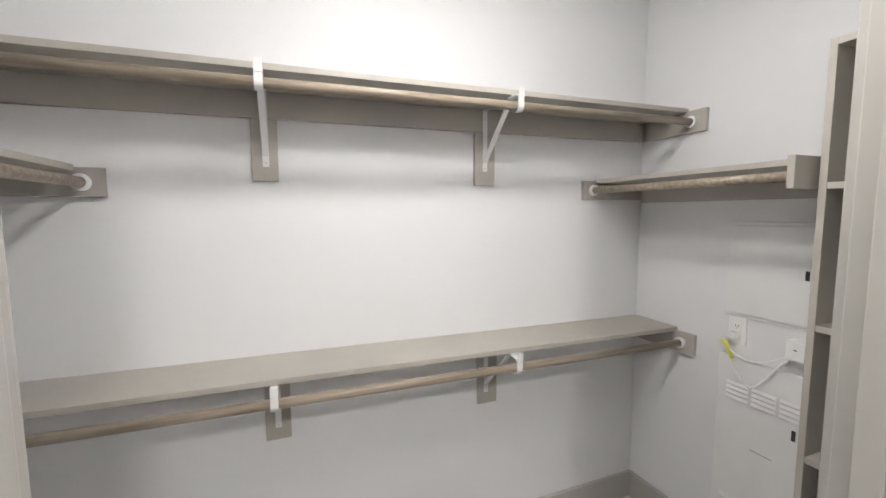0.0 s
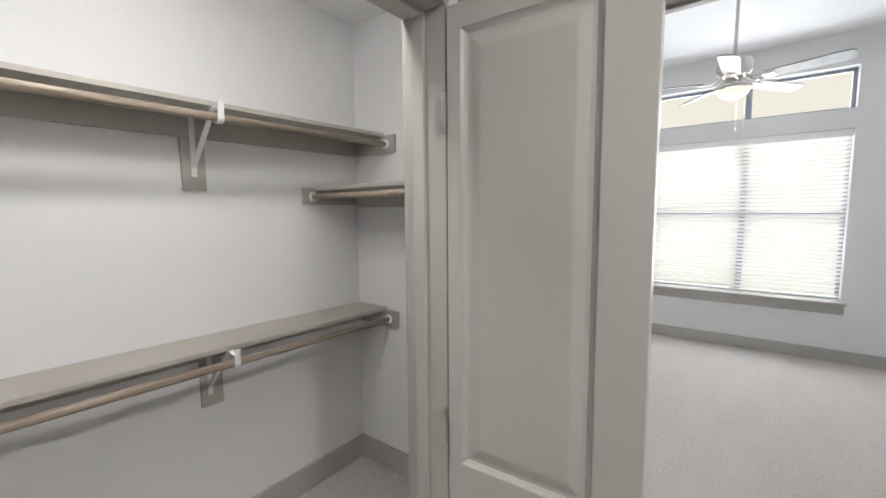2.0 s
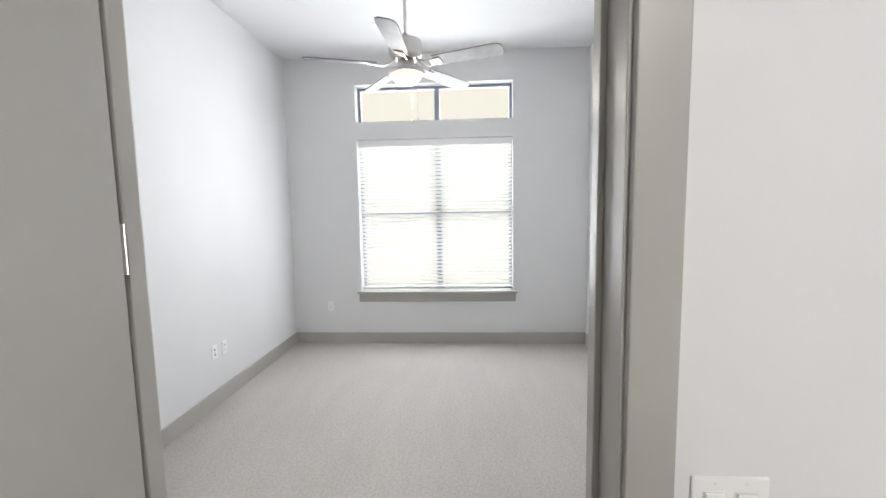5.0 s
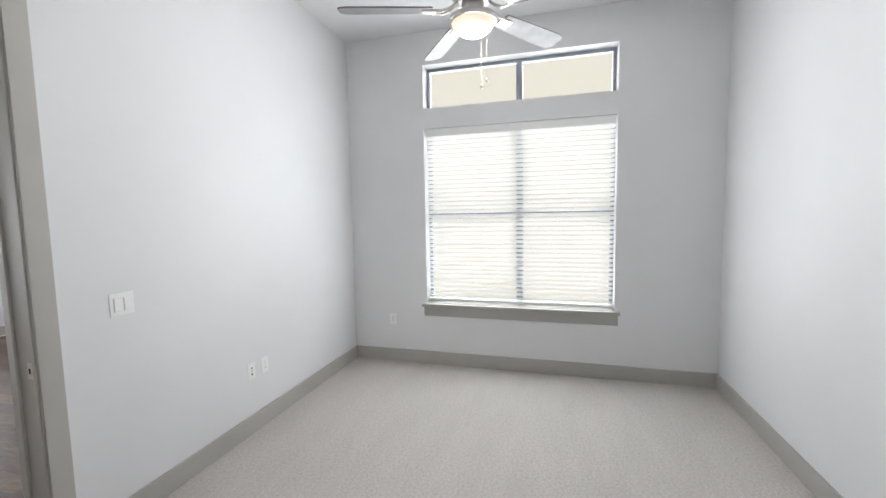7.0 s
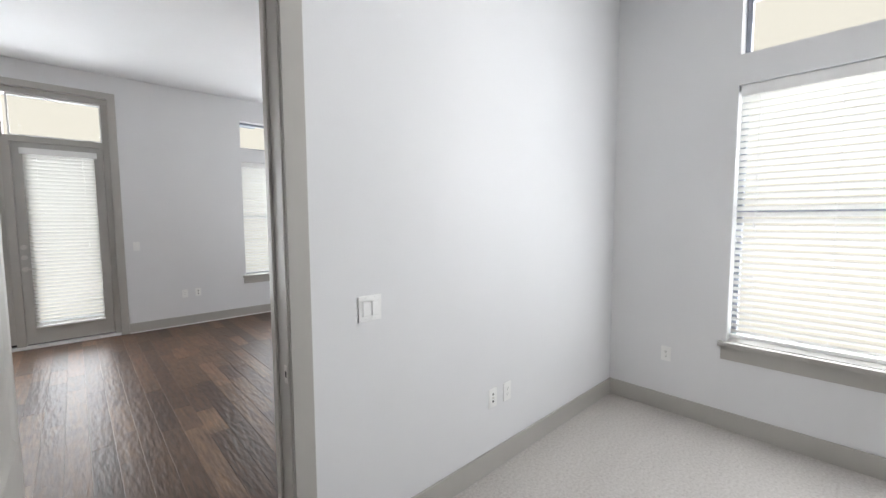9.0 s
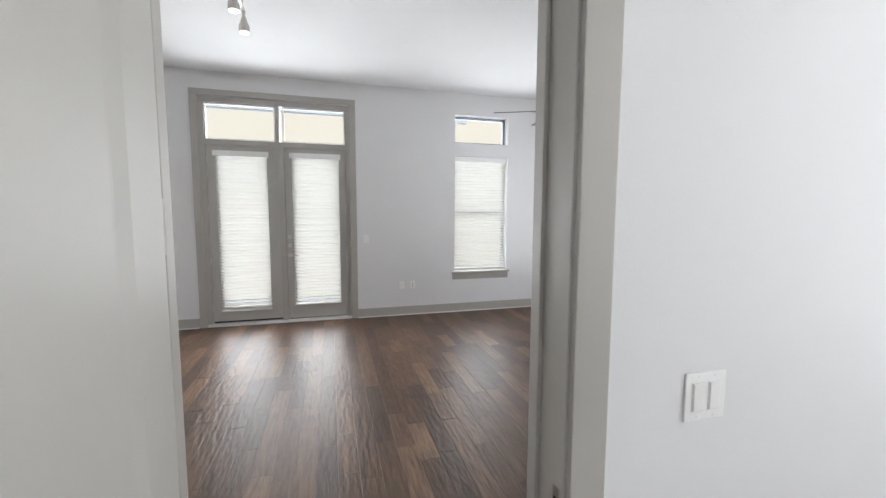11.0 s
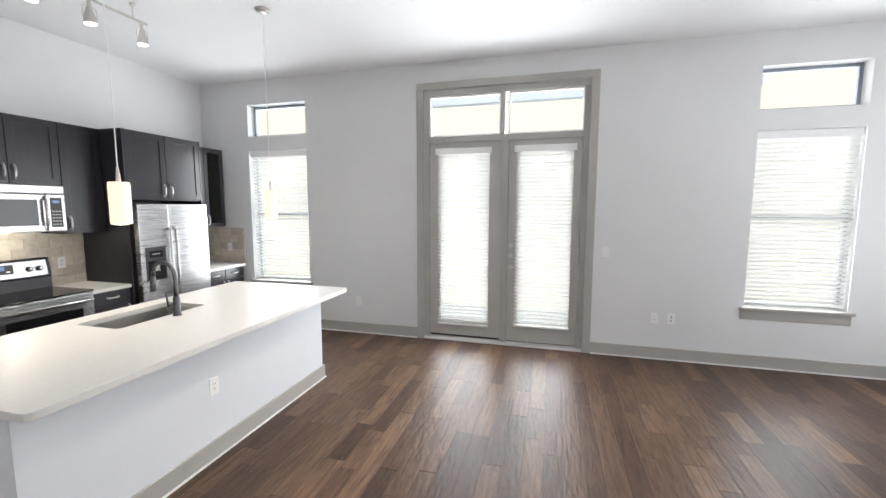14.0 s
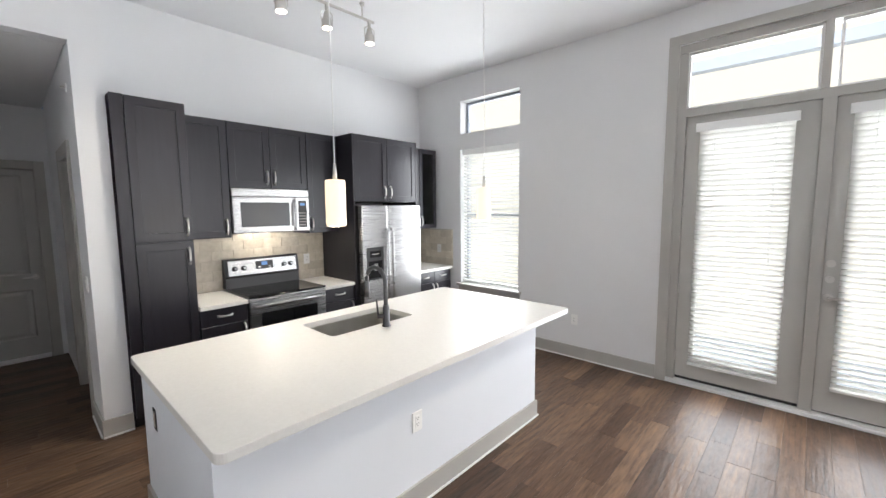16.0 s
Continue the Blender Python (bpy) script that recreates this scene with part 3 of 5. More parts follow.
def slat_mesh(length, axis, slope):
    key = (round(length, 3), axis, slope)
    if key not in SLATS:
        bm = bmesh.new()
        n, wide = 4, 0.05
        tilt = radians(-slope)
        rows = []
        for k in range(n + 1):
            u = (k / n - 0.5) * wide
            c = 0.003 * (1 - (2 * k / n - 1) ** 2)
            d, z = u * math.cos(tilt) - c * math.sin(tilt), u * math.sin(tilt) + c * math.cos(tilt)
            rows.append((d, z))
        th = (0.0026 * math.sin(tilt), -0.0026 * math.cos(tilt))

        def v(a, d, z):
            return bm.verts.new((d, a, z) if axis == "x" else (a, d, z))

        L = length / 2
        top = [(v(-L, d, z), v(L, d, z)) for d, z in rows]
        low = [(v(-L, d + th[0], z + th[1]), v(L, d + th[0], z + th[1])) for d, z in rows]
        for s in (top, low):
            for p, q in zip(s, s[1:]):
                bm.faces.new((p[0], p[1], q[1], q[0]))
        for i in (0, n):
            bm.faces.new((top[i][0], top[i][1], low[i][1], low[i][0]))
        bmesh.ops.recalc_face_normals(bm, faces=bm.faces)
        me = bpy.data.meshes.new("slat")
        bm.to_mesh(me)
        bm.free()
        me.materials.append(M_SLAT)
        SLATS[key] = me
    return SLATS[key]


def blind(axis, face, out, a0, a1, z0, z1, depth, label, group, valance=0.012, cords=2, wand=True, slope=45):
    """A closed slatted blind: valance, slats, bottom rail, ladder cords and a tilt cord."""
    f = to_wall(axis, face, out)
    at = f((a0 + a1) / 2, depth, z0)
    b = thing("window_blind", at, label, "blind", group)
    bm = wbox(f, a0 - valance, a1 + valance, depth - 0.035, depth - 0.02, z1 - 0.075, z1, 0.004)
    part("valance", bm, M_WHITE, b, "white moulded valance")
    part("headrail", wbox(f, a0, a1, depth - 0.019, depth + 0.028, z1 - 0.05, z1 - 0.004), M_WHITE, b)
    part("bottom_rail", wbox(f, a0, a1, depth - 0.024, depth + 0.024, z0, z0 + 0.02, 0.003), M_WHITE, b, "white flat bottom rail")
    me = slat_mesh(a1 - a0 - 0.006, axis, slope)
    z, rnd = z0 + 0.045, random.Random(int(1000 * (a0 + z0)))
    while z < z1 - 0.06:
        s = new("slat", me)
        s.parent = b
        p = f((a0 + a1) / 2, depth, z)
        s.location = Vector(p) - b.location
        s.rotation_euler = ((0, rnd.uniform(-0.0015, 0.0015), 0) if axis == "x" else (rnd.uniform(-0.0015, 0.0015), 0, 0))
        if out < 0:
            s.rotation_euler.z = math.pi
        z += 0.0438
    n = max(2, cords)
    for i in range(n):
        a = a0 + 0.12 + (a1 - a0 - 0.24) * i / (n - 1)
        part("ladder_cord", wbox(f, a - 0.0012, a + 0.0012, depth - 0.025, depth - 0.0235, z0, z1 - 0.05), M_WHITE, b)
    if wand:
        a, zt = a1 - 0.11, z0 + 0.47 * (z1 - z0)
        bm = tube([f(a, depth - 0.04, z1 - 0.07), f(a, depth - 0.04, zt)], 0.0015, 6)
        c = part("pull_cord", bm, M_WHITE, b)
        p = f(a, depth - 0.04, zt - 0.04)
        part("tassel", lathe([(0.003, 0.04), (0.006, 0.02), (0.007, 0.0)][::-1], *p, n=8), M_WHITE, c, "small white cord tassel")
    return b


def window_set(name, axis, face, out, a0, a1, mullion, cords, slope):
    window(name, axis, face, out, a0, a1, WZ0, WZ1, "bronze-framed window behind closed white blinds", mullion, 1.56)
    window(name + "_transom", axis, face, out, a0, a1, TZ0, TZ1, "bronze-framed transom window showing bright sky", mullion, None, False)
    blind(axis, face, out, a0 + 0.008, a1 - 0.008, WZ0 + 0.03, WZ1 - 0.004, 0.055, "closed white slatted blind inside the window recess", "window blinds", -0.002, cords, slope=slope)


window_set("window_bedroom", "x", EX, 1, -0.71, 1.108, 0.165, 5, 36)
window_set("window_east", "x", LX, 1, 5.38, 6.275, None, 3, 46)
window_set("window_north_east", "y", NY, 1, 4.478, 5.36, None, 3, 46)
window_set("window_north_west", "y", NY, 1, -1.56, -0.655, None, 3, 35)

# ---------------------------------------------------------------- patio doors
f = to_wall("y", NY, 1)
pf = thing("door_frame_patio", (1.94, NY, 0), "wide greige frame with two transom lights over patio doors", "door frame", kind="structure")
for a0, a1, z0, z1 in ((0.897, 0.985, 0, 3.07), (2.895, 2.983, 0, 3.07), (0.897, 2.983, 3.07, 3.15)):
    part("casing", wbox(f, a0, a1, -0.018, 0, z0, z1, 0.003), M_TRIM, pf)
for a0, a1, z0, z1 in ((0.975, 1.045, 0.03, 3.0), (2.835, 2.905, 0.03, 3.0), (1.915, 1.965, 2.52, 3.0), (1.934, 2.014, 0.03, 2.45), (0.975, 2.905, 3.0, 3.07), (1.045, 2.835, 2.45, 2.52)):
    part("frame_member", wbox(f, a0, a1, 0.03 if z0 < 2.5 else 0.02, 0.17, z0, z1, 0.002), M_TRIM, pf)
part("threshold", wbox(f, 0.975, 2.905, -0.012, 0.19, 0.0, 0.03, 0.004), M_WHITE_METAL, pf, "pale metal threshold")
for a0, a1 in ((1.0, 1.915), (1.965, 2.88)):
    part("glazing_bead", ring(f, a0 + 0.04, a1 - 0.04 if a0 > 1.5 else a1, 0.06, 0.09, 2.52, 3.0, 0.018), M_WHITE, pf)
    pane(wbox(f, a0 + 0.05, a1 - 0.02, 0.1, 0.104, 2.525, 2.995), pf)


def patio_door(a0, a1, handle, label, g0, g1, z0, z1):
    gap = 0.045 if handle else 0.062
    d = thing("patio_door", (a0, NY + 0.06, 0.03), label, "door", "patio doors")
    part("leaf", pierced("y", NY + 0.06, NY + 0.105, a0, a1, gap, 2.449, [(g0, g1, 0.26, 2.3)]), M_DOOR, d, "greige painted full-light door leaf")
    part("glazing_bead", ring(f, g0 - 0.02, g1 + 0.02, 0.052, 0.06, 0.24, 2.32, 0.022), M_DOOR, d)
    pane(wbox(f, g0, g1, 0.08, 0.084, 0.26, 2.3), d)
    # black strip put in for the dark of the gap below the leaf
    part("dark_gap_strip", wbox(f, a0, a1, 0.075, 0.1, 0.032, gap), M_BLACK, d, "black strip standing for the shaded gap under the door")
    if handle:
        for z in (1.217, 1.096):
            bm = tube([(handle, NY + 0.06, z), (handle, NY + 0.045, z)], 0.028, 20)
            tube([(handle, NY + 0.045, z), (handle, NY + 0.03, z)], 0.014, 12, bm)
            part("deadbolt", bm, M_NICKEL, d, "satin nickel deadbolt")
        bm = tube([(handle, NY + 0.06, 0.955), (handle, NY + 0.05, 0.955)], 0.03, 20)
        tube([(handle, NY + 0.05, 0.955), (handle, NY + 0.0, 0.955)], 0.01, 12, bm)
        tube([(handle - 0.01, NY, 0.955), (handle + 0.05, NY, 0.957), (handle + 0.115, NY + 0.006, 0.95)], [0.011, 0.009, 0.006], 10, bm)
        part("lever_handle", bm, M_NICKEL, d, "satin nickel lever handle")
    for z in (0.25, 0.9, 1.6, 2.25):
        a = a1 if handle else a0
        part("hinge", tube([(a, NY + 0.052, z - 0.045), (a, NY + 0.052, z + 0.045)], 0.006, 8), M_NICKEL, d)


for a0, a1 in ((1.035, 1.944), (2.004, 2.845)):
    part("stop", ring(f, a0, a1, 0.108, 0.13, 0.031, 2.46, 0.028), M_TRIM, pf)
patio_door(1.048, 1.931, None, "greige patio door with full glass, closed", 1.19, 1.78, 0.2, 2.38)
patio_door(2.017, 2.832, 2.055, "greige patio door with full glass and lever handle", 2.14, 2.73, 0.24, 2.38)
blind("y", NY, 1, 1.155, 1.797, 0.2, 2.378, 0.03, "closed white slatted blind hung on a patio door", "patio door blinds", 0.022, 2, slope=50)
blind("y", NY, 1, 2.105, 2.747, 0.24, 2.382, 0.03, "closed white slatted blind hung on a patio door", "patio door blinds", 0.022, 2, slope=50)

# sky glare outside the openings
glare = Mat("sky_glare", (0, 0, 0), 1.0).glow((1.0, 0.948, 0.83), 0.86).m
solid("backdrop_east", cube(16, -26, -3.2, 16.2, 38, 24), glare, "bright hazy sky beyond the east windows", "backdrop", "structure")
solid("backdrop_north", cube(-30, 17, -3.2, 15.9, 17.2, 24), glare, "bright hazy sky beyond the north windows", "backdrop", "structure")

# ---------------------------------------------------------------- outlets and switches


def wall_plate(kind, axis, face, out, a, z, gangs=1):
    """kind: outlet, switch, jack. a, z: its middle. out: the way from the wall to its back."""
    g = to_wall(axis, face, out)
    names = {"outlet": ("wall_outlet", "white duplex outlet with a screwed cover plate", "outlet"), "switch": ("light_switch", "white rocker light switch plate", "switch"), "jack": ("wall_jack", "white media jack plate", "jack")}
    nm, lab, cat = names[kind]
    t = thing(nm, g(a, 0, z), lab, cat, {"outlet": "wall outlets", "switch": "light switches", "jack": "wall jacks"}[kind])
    w = 0.036 if gangs == 1 else 0.059
    part("cover_plate", wbox(g, a - w, a + w, -0.006, 0.0, z - 0.058, z + 0.058, 0.003), M_WHITE, t)
    mids = [a] if gangs == 1 else [a - 0.024, a + 0.024]
    for m in mids:
        if kind == "switch":
            part("switch_frame", ring(g, m - 0.0175, m + 0.0175, -0.0075, -0.006, z - 0.035, z + 0.035, 0.0022), M_WHITE_METAL, t)
            part("rocker", wbox(g, m - 0.015, m + 0.015, -0.0105, -0.006, z - 0.0325, z + 0.0325, 0.002), M_WHITE, t)
        elif kind == "outlet":
            part("receptacle", wbox(g, m - 0.0165, m + 0.0165, -0.0085, -0.006, z - 0.034, z + 0.034, 0.002), M_WHITE, t)
            for dz in (-0.017, 0.017):
                bm = bmesh.new()
                for da in (-0.006, 0.006):
                    wbox(g, m + da - 0.0012, m + da + 0.0012, -0.0088, -0.0084, z + dz - 0.001, z + dz + 0.008, 0, bm)
                wbox(g, m - 0.002, m + 0.002, -0.0088, -0.0084, z + dz - 0.009, z + dz - 0.005, 0, bm)
                part("slots", bm, M_DARK, t)
        else:
            for dz in (-0.022, 0.0, 0.022):
                part("socket", wbox(g, m - 0.007, m + 0.007, -0.0075, -0.006, z + dz - 0.006, z + dz + 0.006, 0.001), M_DARK if dz else M_NICKEL, t)
    for dz in ((-0.048, 0.048) if kind != "outlet" else (0.0,)):
        for m in mids:
            p, q = g(m, -0.0068, z + dz), g(m, -0.0058, z + dz)
            part("screw", tube([p, q], 0.0032, 8), M_WHITE_METAL, t)
    return t


wall_plate("switch", "x", 1.81, 1, -0.582, 1.117, 2)
wall_plate("outlet", "x", 1.81, 1, -0.978, 1.115)
wall_plate("switch", "y", BN, 1, 3.45, 1.14, 2)
wall_plate("jack", "y", BN, 1, 4.3, 0.455)
wall_plate("outlet", "y", BN, 1, 4.437, 0.455)
wall_plate("outlet", "x", EX, 1, 1.498, 0.46)
wall_plate("switch", "y", NY, 1, 3.112, 1.178)
wall_plate("outlet", "y", NY, 1, 3.64, 0.463)
wall_plate("jack", "y", NY, 1, 3.807, 0.465)
wall_plate("outlet", "y", NY, 1, 0.071, 0.43)
wall_plate("outlet", "x", LX, 1, 6.637, 0.455)
wall_plate("switch", "y", 3.42, 1, -2.0, 1.12)

# ---------------------------------------------------------------- closet
CY, CE = 2.08, 1.8


def hang_rod(name, p, q, label):
    t = thing(name, p, label, "closet rod", "closet rods")
    part("rod", tube([p, q], 0.0165, 16), M_ROD, t, smooth=True)
    d = (Vector(q) - Vector(p)).normalized()
    for e, s in ((Vector(p), 1), (Vector(q), -1)):
        part("rod_socket", tube([e, e + s * 0.012 * d], 0.027, 18), M_WHITE, t, "white plastic rod socket", smooth=False)


def strap(points, x, width, thick):
    """A bent flat bar: points are its (y, z) run, x its middle."""
    bm = bmesh.new()
    pts = [Vector((0, y, z)) for y, z in points]
    rows = []
    for i, p in enumerate(pts):
        d = (pts[min(i + 1, len(pts) - 1)] - pts[max(i - 1, 0)]).normalized()
        n = Vector((0, -d.z, d.y)) * thick / 2
        rows.append([bm.verts.new(p + Vector((x + sx * width / 2, 0, 0)) + k * n) for sx, k in ((-1, -1), (1, -1), (1, 1), (-1, 1))])
    for a, b in zip(rows, rows[1:]):
        for k in range(4):
            bm.faces.new((a[k], a[(k + 1) % 4], b[(k + 1) % 4], b[k]))
    bm.faces.new(rows[0][::-1])
    bm.faces.new(rows[-1])
    bmesh.ops.recalc_face_normals(bm, faces=bm.faces)
    return bm


def shelf_bracket(x, wall_y, z):
    """A white folded steel shelf and rod bracket with a diagonal brace and a hook."""
    t = thing("shelf_bracket", (x, wall_y, z), "white steel shelf bracket with a rod hook", "bracket", "shelf brackets")
    part("wall_strip", cube(x - 0.011, wall_y - 0.003, z - 0.285, x + 0.011, wall_y, z - 0.02, bevel=0.001), M_WHITE_METAL, t)
    part("arm", strap([(wall_y - 0.003, z - 0.024), (wall_y - 0.245, z - 0.024)], x, 0.024, 0.004), M_WHITE_METAL, t)
    part("brace", strap([(wall_y - 0.004, z - 0.245), (wall_y - 0.02, z - 0.225), (wall_y - 0.205, z - 0.04), (wall_y - 0.215, z - 0.026)], x, 0.02, 0.007), M_WHITE_METAL, t)
    ry, rz = CY - 0.285, z - 0.068
    hook = [(wall_y - 0.225, z - 0.028), (ry - 0.008, z - 0.03), (ry - 0.021, z - 0.036)]
    hook += [(ry + 0.022 * math.cos(u), rz + 0.022 * math.sin(u)) for u in [radians(v) for v in range(170, 331, 20)]]
    part("rod_hook", strap(hook, x, 0.024, 0.004), M_WHITE_METAL, t)
    part("end_tab", cube(x - 0.012, ry - 0.026, z - 0.045, x + 0.012, ry - 0.022, z - 0.006, bevel=0.001), M_WHITE_METAL, t)
    for dz in (0.06, 0.272):
        part("screw", tube([(x, wall_y - 0.003, z - dz), (x, wall_y - 0.005, z - dz)], 0.004, 8), M_NICKEL, t)


def sloped(bm, slope):
    """Lets a long piece run out of level: slope in metres per metre from the east wall."""
    for v in bm.verts:
        v.co.z += slope * (v.co.x - CE)
    return bm


def long_shelf(z, slope, label, boards):
    s = thing("closet_shelf", (0.44, CY, z), label, "shelf", "closet shelves")
    part("board", sloped(cube(-0.915, CY - 0.256, z - 0.02, CE - 0.004, CY - 0.001, z, bevel=0.002), slope), M_SHELF, s)
    part("cleat", sloped(cube(-0.915, CY - 0.018, z - 0.115, CE - 0.02, CY, z - 0.021, bevel=0.002), slope), M_SHELF, s)
    part("end_cleat", cube(CE - 0.019, CY - 0.352, z - 0.116, CE, CY - 0.019, z - 0.021, bevel=0.002), M_SHELF, s)
    part("end_cleat", cube(CE - 0.019, CY - 0.352, z - 0.0215, CE, CY - 0.258, z - 0.016, bevel=0.002), M_SHELF, s)
    for x0, x1, low in boards:
        part("backing_board", cube(x0, CY - 0.017, low, x1, CY, z - 0.116 + slope * (x0 - CE), bevel=0.002), M_SHELF, s)


for z, slope, boards, mids in ((2.083, 0.012, ((-0.072, 0.017, 1.725), (0.811, 0.908, 1.725)), (-0.025, 0.858)), (1.047, -0.016, ((-0.067, 0.023, 0.743), (0.83, 0.926, 0.722)), (-0.022, 0.868))):
    long_shelf(z, slope, "long greige painted wooden closet shelf on cleats", boards)
    for x in mids:
        shelf_bracket(x, CY - 0.018, z + slope * (x - CE))
    a, b = (-0.915, CY - 0.285, z - 0.068 + slope * (-0.915 - CE)), (CE - 0.02, CY - 0.285, z - 0.068)
    hang_rod("closet_rod", a, b, "stained wooden closet rod below the shelf")


def side_shelf(x0, x1, wall_x, y0, y1, z, sgn):
    s = thing("closet_shelf", ((x0 + x1) / 2, y1, z), "short greige painted closet shelf along the side wall", "shelf", "closet shelves")
    front = x0 if sgn > 0 else x1
    part("board", cube(x0, y0, z - 0.02, x1, y1 - 0.02, z, bevel=0.002), M_SHELF, s)
    part("cleat", cube(wall_x - 0.018 * sgn, y0, z - 0.115, wall_x, y1 - 0.02, z - 0.021, bevel=0.002), M_SHELF, s)
    part("end_cleat", cube(front - 0.075 * sgn, y1 - 0.019, z - 0.1, wall_x - 0.02 * sgn, y1 - 0.0005, z - 0.008, bevel=0.002), M_SHELF, s)
    part("end_cleat", cube(front - 0.1 * sgn, y0 - 0.002, z - 0.095, wall_x - 0.05 * sgn, y0 + 0.018, z - 0.0, bevel=0.002), M_SHELF, s)
    hang_rod("closet_rod", (front - 0.016 * sgn, y0 + 0.018, z - 0.055), (front - 0.016 * sgn, y1 - 0.02, z - 0.055), "stained wooden closet rod below the side shelf")


side_shelf(1.478, CE, CE, 1.172, CY, 1.768, 1)
side_shelf(-0.92, -0.574, -0.92, 0.9, CY, 1.765, -1)

# shoe cubby tower beside the closet doorway
tw = thing("cubby_tower", (1.65, 1.02, 0), "tall greige painted open cubby tower of shelves", "shelving")
TX0, TY0, TY1, TZ = 1.465, 0.86, 1.155, 2.085
part("side_panel", cube(TX0, TY1 - 0.019, 0, CE - 0.004, TY1, TZ, bevel=0.002), M_SHELF, tw)
part("side_panel", cube(TX0, TY0, 0, CE - 0.004, TY0 + 0.019, TZ, bevel=0.002), M_SHELF, tw)
part("back_panel", cube(CE - 0.012, TY0 + 0.019, 0, CE - 0.004, TY1 - 0.019, TZ), M_SHELF, tw)
part("top", cube(TX0, TY0 + 0.019, TZ - 0.02, CE - 0.012, TY1 - 0.019, TZ, bevel=0.002), M_SHELF, tw)
for z in (0.08, 0.46, 0.868, 1.275, 1.69):
    part("shelf", cube(TX0, TY0 + 0.02, z - 0.019, CE - 0.013, TY1 - 0.02, z, bevel=0.0015), M_SHELF, tw)

# electric and network panels on the closet side wall
ep = thing("breaker_panel", (CE, 1.46, 1.135), "white painted metal breaker panel with a hinged door", "electric panel")
part("trim_frame", cube(CE - 0.008, 1.23, 1.165, CE, 1.61, 1.566, bevel=0.003), M_WHITE_METAL, ep)
door = part("panel_door", cube(CE - 0.016, 1.245, 1.182, CE - 0.008, 1.595, 1.55, bevel=0.003), M_WHITE_METAL, ep)
part("latch", cube(CE - 0.02, 1.31, 1.355, CE - 0.016, 1.322, 1.39), M_BLACK, door, "small black latch")
mp = thing("network_panel", (CE, 1.46, 0.255), "tall white louvred metal network panel", "network panel")
part("cover", cube(CE - 0.022, 1.23, 0.255, CE, 1.61, 0.994, bevel=0.005), M_WHITE_METAL, mp)
for zc in (0.868, 0.36):
    for yc in (1.525, 1.425, 1.325):
        for k in range(4):
            z = zc - 0.02 * k + 0.02
            bm = bmesh.new()
            vs = [bm.verts.new(p) for p in ((CE - 0.022, yc - 0.045, z), (CE - 0.022, yc + 0.045, z), (CE - 0.03, yc + 0.042, z - 0.011), (CE - 0.03, yc - 0.042, z - 0.011))]
            bm.faces.new(vs)
            low = [bm.verts.new(p) for p in ((CE - 0.022, yc - 0.045, z - 0.012), (CE - 0.022, yc + 0.045, z - 0.012))]
            bm.faces.new((vs[3], vs[2], low[1], low[0]))
            part("louver", bm, M_WHITE_METAL, mp)
part("latch", cube(CE - 0.026, 1.312, 0.745, CE - 0.022, 1.324, 0.785), M_BLACK, mp, "small black latch")
part("label_mark", cube(CE - 0.0226, 1.385, 0.625, CE - 0.0219, 1.464, 0.63), M_TRIM, mp, "faint printed line")
wall_plate("outlet", "x", CE, 1, 1.551, 1.106)
ad = thing("power_adapter", (CE, 1.325, 1.055), "white plug-in power adapter with a thin cable", "adapter")
part("adapter_body", cube(CE - 0.045, 1.295, 1.055, CE - 0.001, 1.355, 1.13, bevel=0.006), M_WHITE, ad)
part("indicator", cube(CE - 0.0455, 1.318, 1.095, CE - 0.0448, 1.328, 1.099), M_DARK, ad)
pts = [(CE - 0.03, 1.355 + 0.235 * u, 1.06 - 0.05 * math.sin(math.pi * u) - 0.02 * u) for u in [i / 12 for i in range(13)]]
part("cable", tube(pts, 0.0032, 8), M_WHITE, ad)
pts = [(CE - 0.036, 1.345 + 0.24 * u, 1.045 - 0.155 * math.sin(math.pi * u ** 1.15) ** 1.3 + 0.005 * u) for u in [i / 16 for i in range(17)]]
part("cable", tube(pts, 0.0038, 8), M_WHITE, ad)
tg = thing("plug_tag", (CE - 0.02, 1.575, 1.0), "yellow plastic tag on the plugged-in cord", "tag")
part("tag_strip", strap([(1.602, 1.05), (1.588, 1.06), (1.572, 1.045), (1.558, 1.018), (1.546, 0.99)], CE - 0.035, 0.02, 0.003), M_YELLOW, tg)
part("plug", cube(CE - 0.035, 1.54, 1.072, CE - 0.0085, 1.572, 1.1, bevel=0.004), M_WHITE, tg)

# flush ceiling lights of the closet and the bathroom, both fixtures out of view
def flush_light(x, y, z, down, around, label):
    t = thing("ceiling_light", (x, y, z), label, "ceiling light", "flush ceiling lights")
    part("base", lathe([(0.15, -0.02), (0.155, -0.01), (0.155, 0.0)], x, y, z, 32), M_NICKEL, t)
    part("bowl", lathe([(0.02, -0.075), (0.07, -0.068), (0.11, -0.05), (0.135, -0.02)], x, y, z, 32), M_OPAL, t, "lit opal glass bowl", True)
    # extra point lamp below the bowl, added to lift the upper walls
    bulb("ceiling_bulb", x, y, z - 0.2, around, 0.11, (1.0, 0.974, 0.945))
    lamp = new("ceiling_bulb", bpy.data.lights.new("ceiling_bulb", "AREA"))
    lamp.data.shape, lamp.data.size, lamp.data.energy, lamp.data.color = "DISK", 0.26, down, (1.0, 0.974, 0.945)
    lamp.matrix_world = look((x, y, z - 0.09), (x, y + 0.001, 0))


flush_light(0.45, 1.08, LOW, 11.5, 7, "flush opal glass ceiling light out of view, switched on")
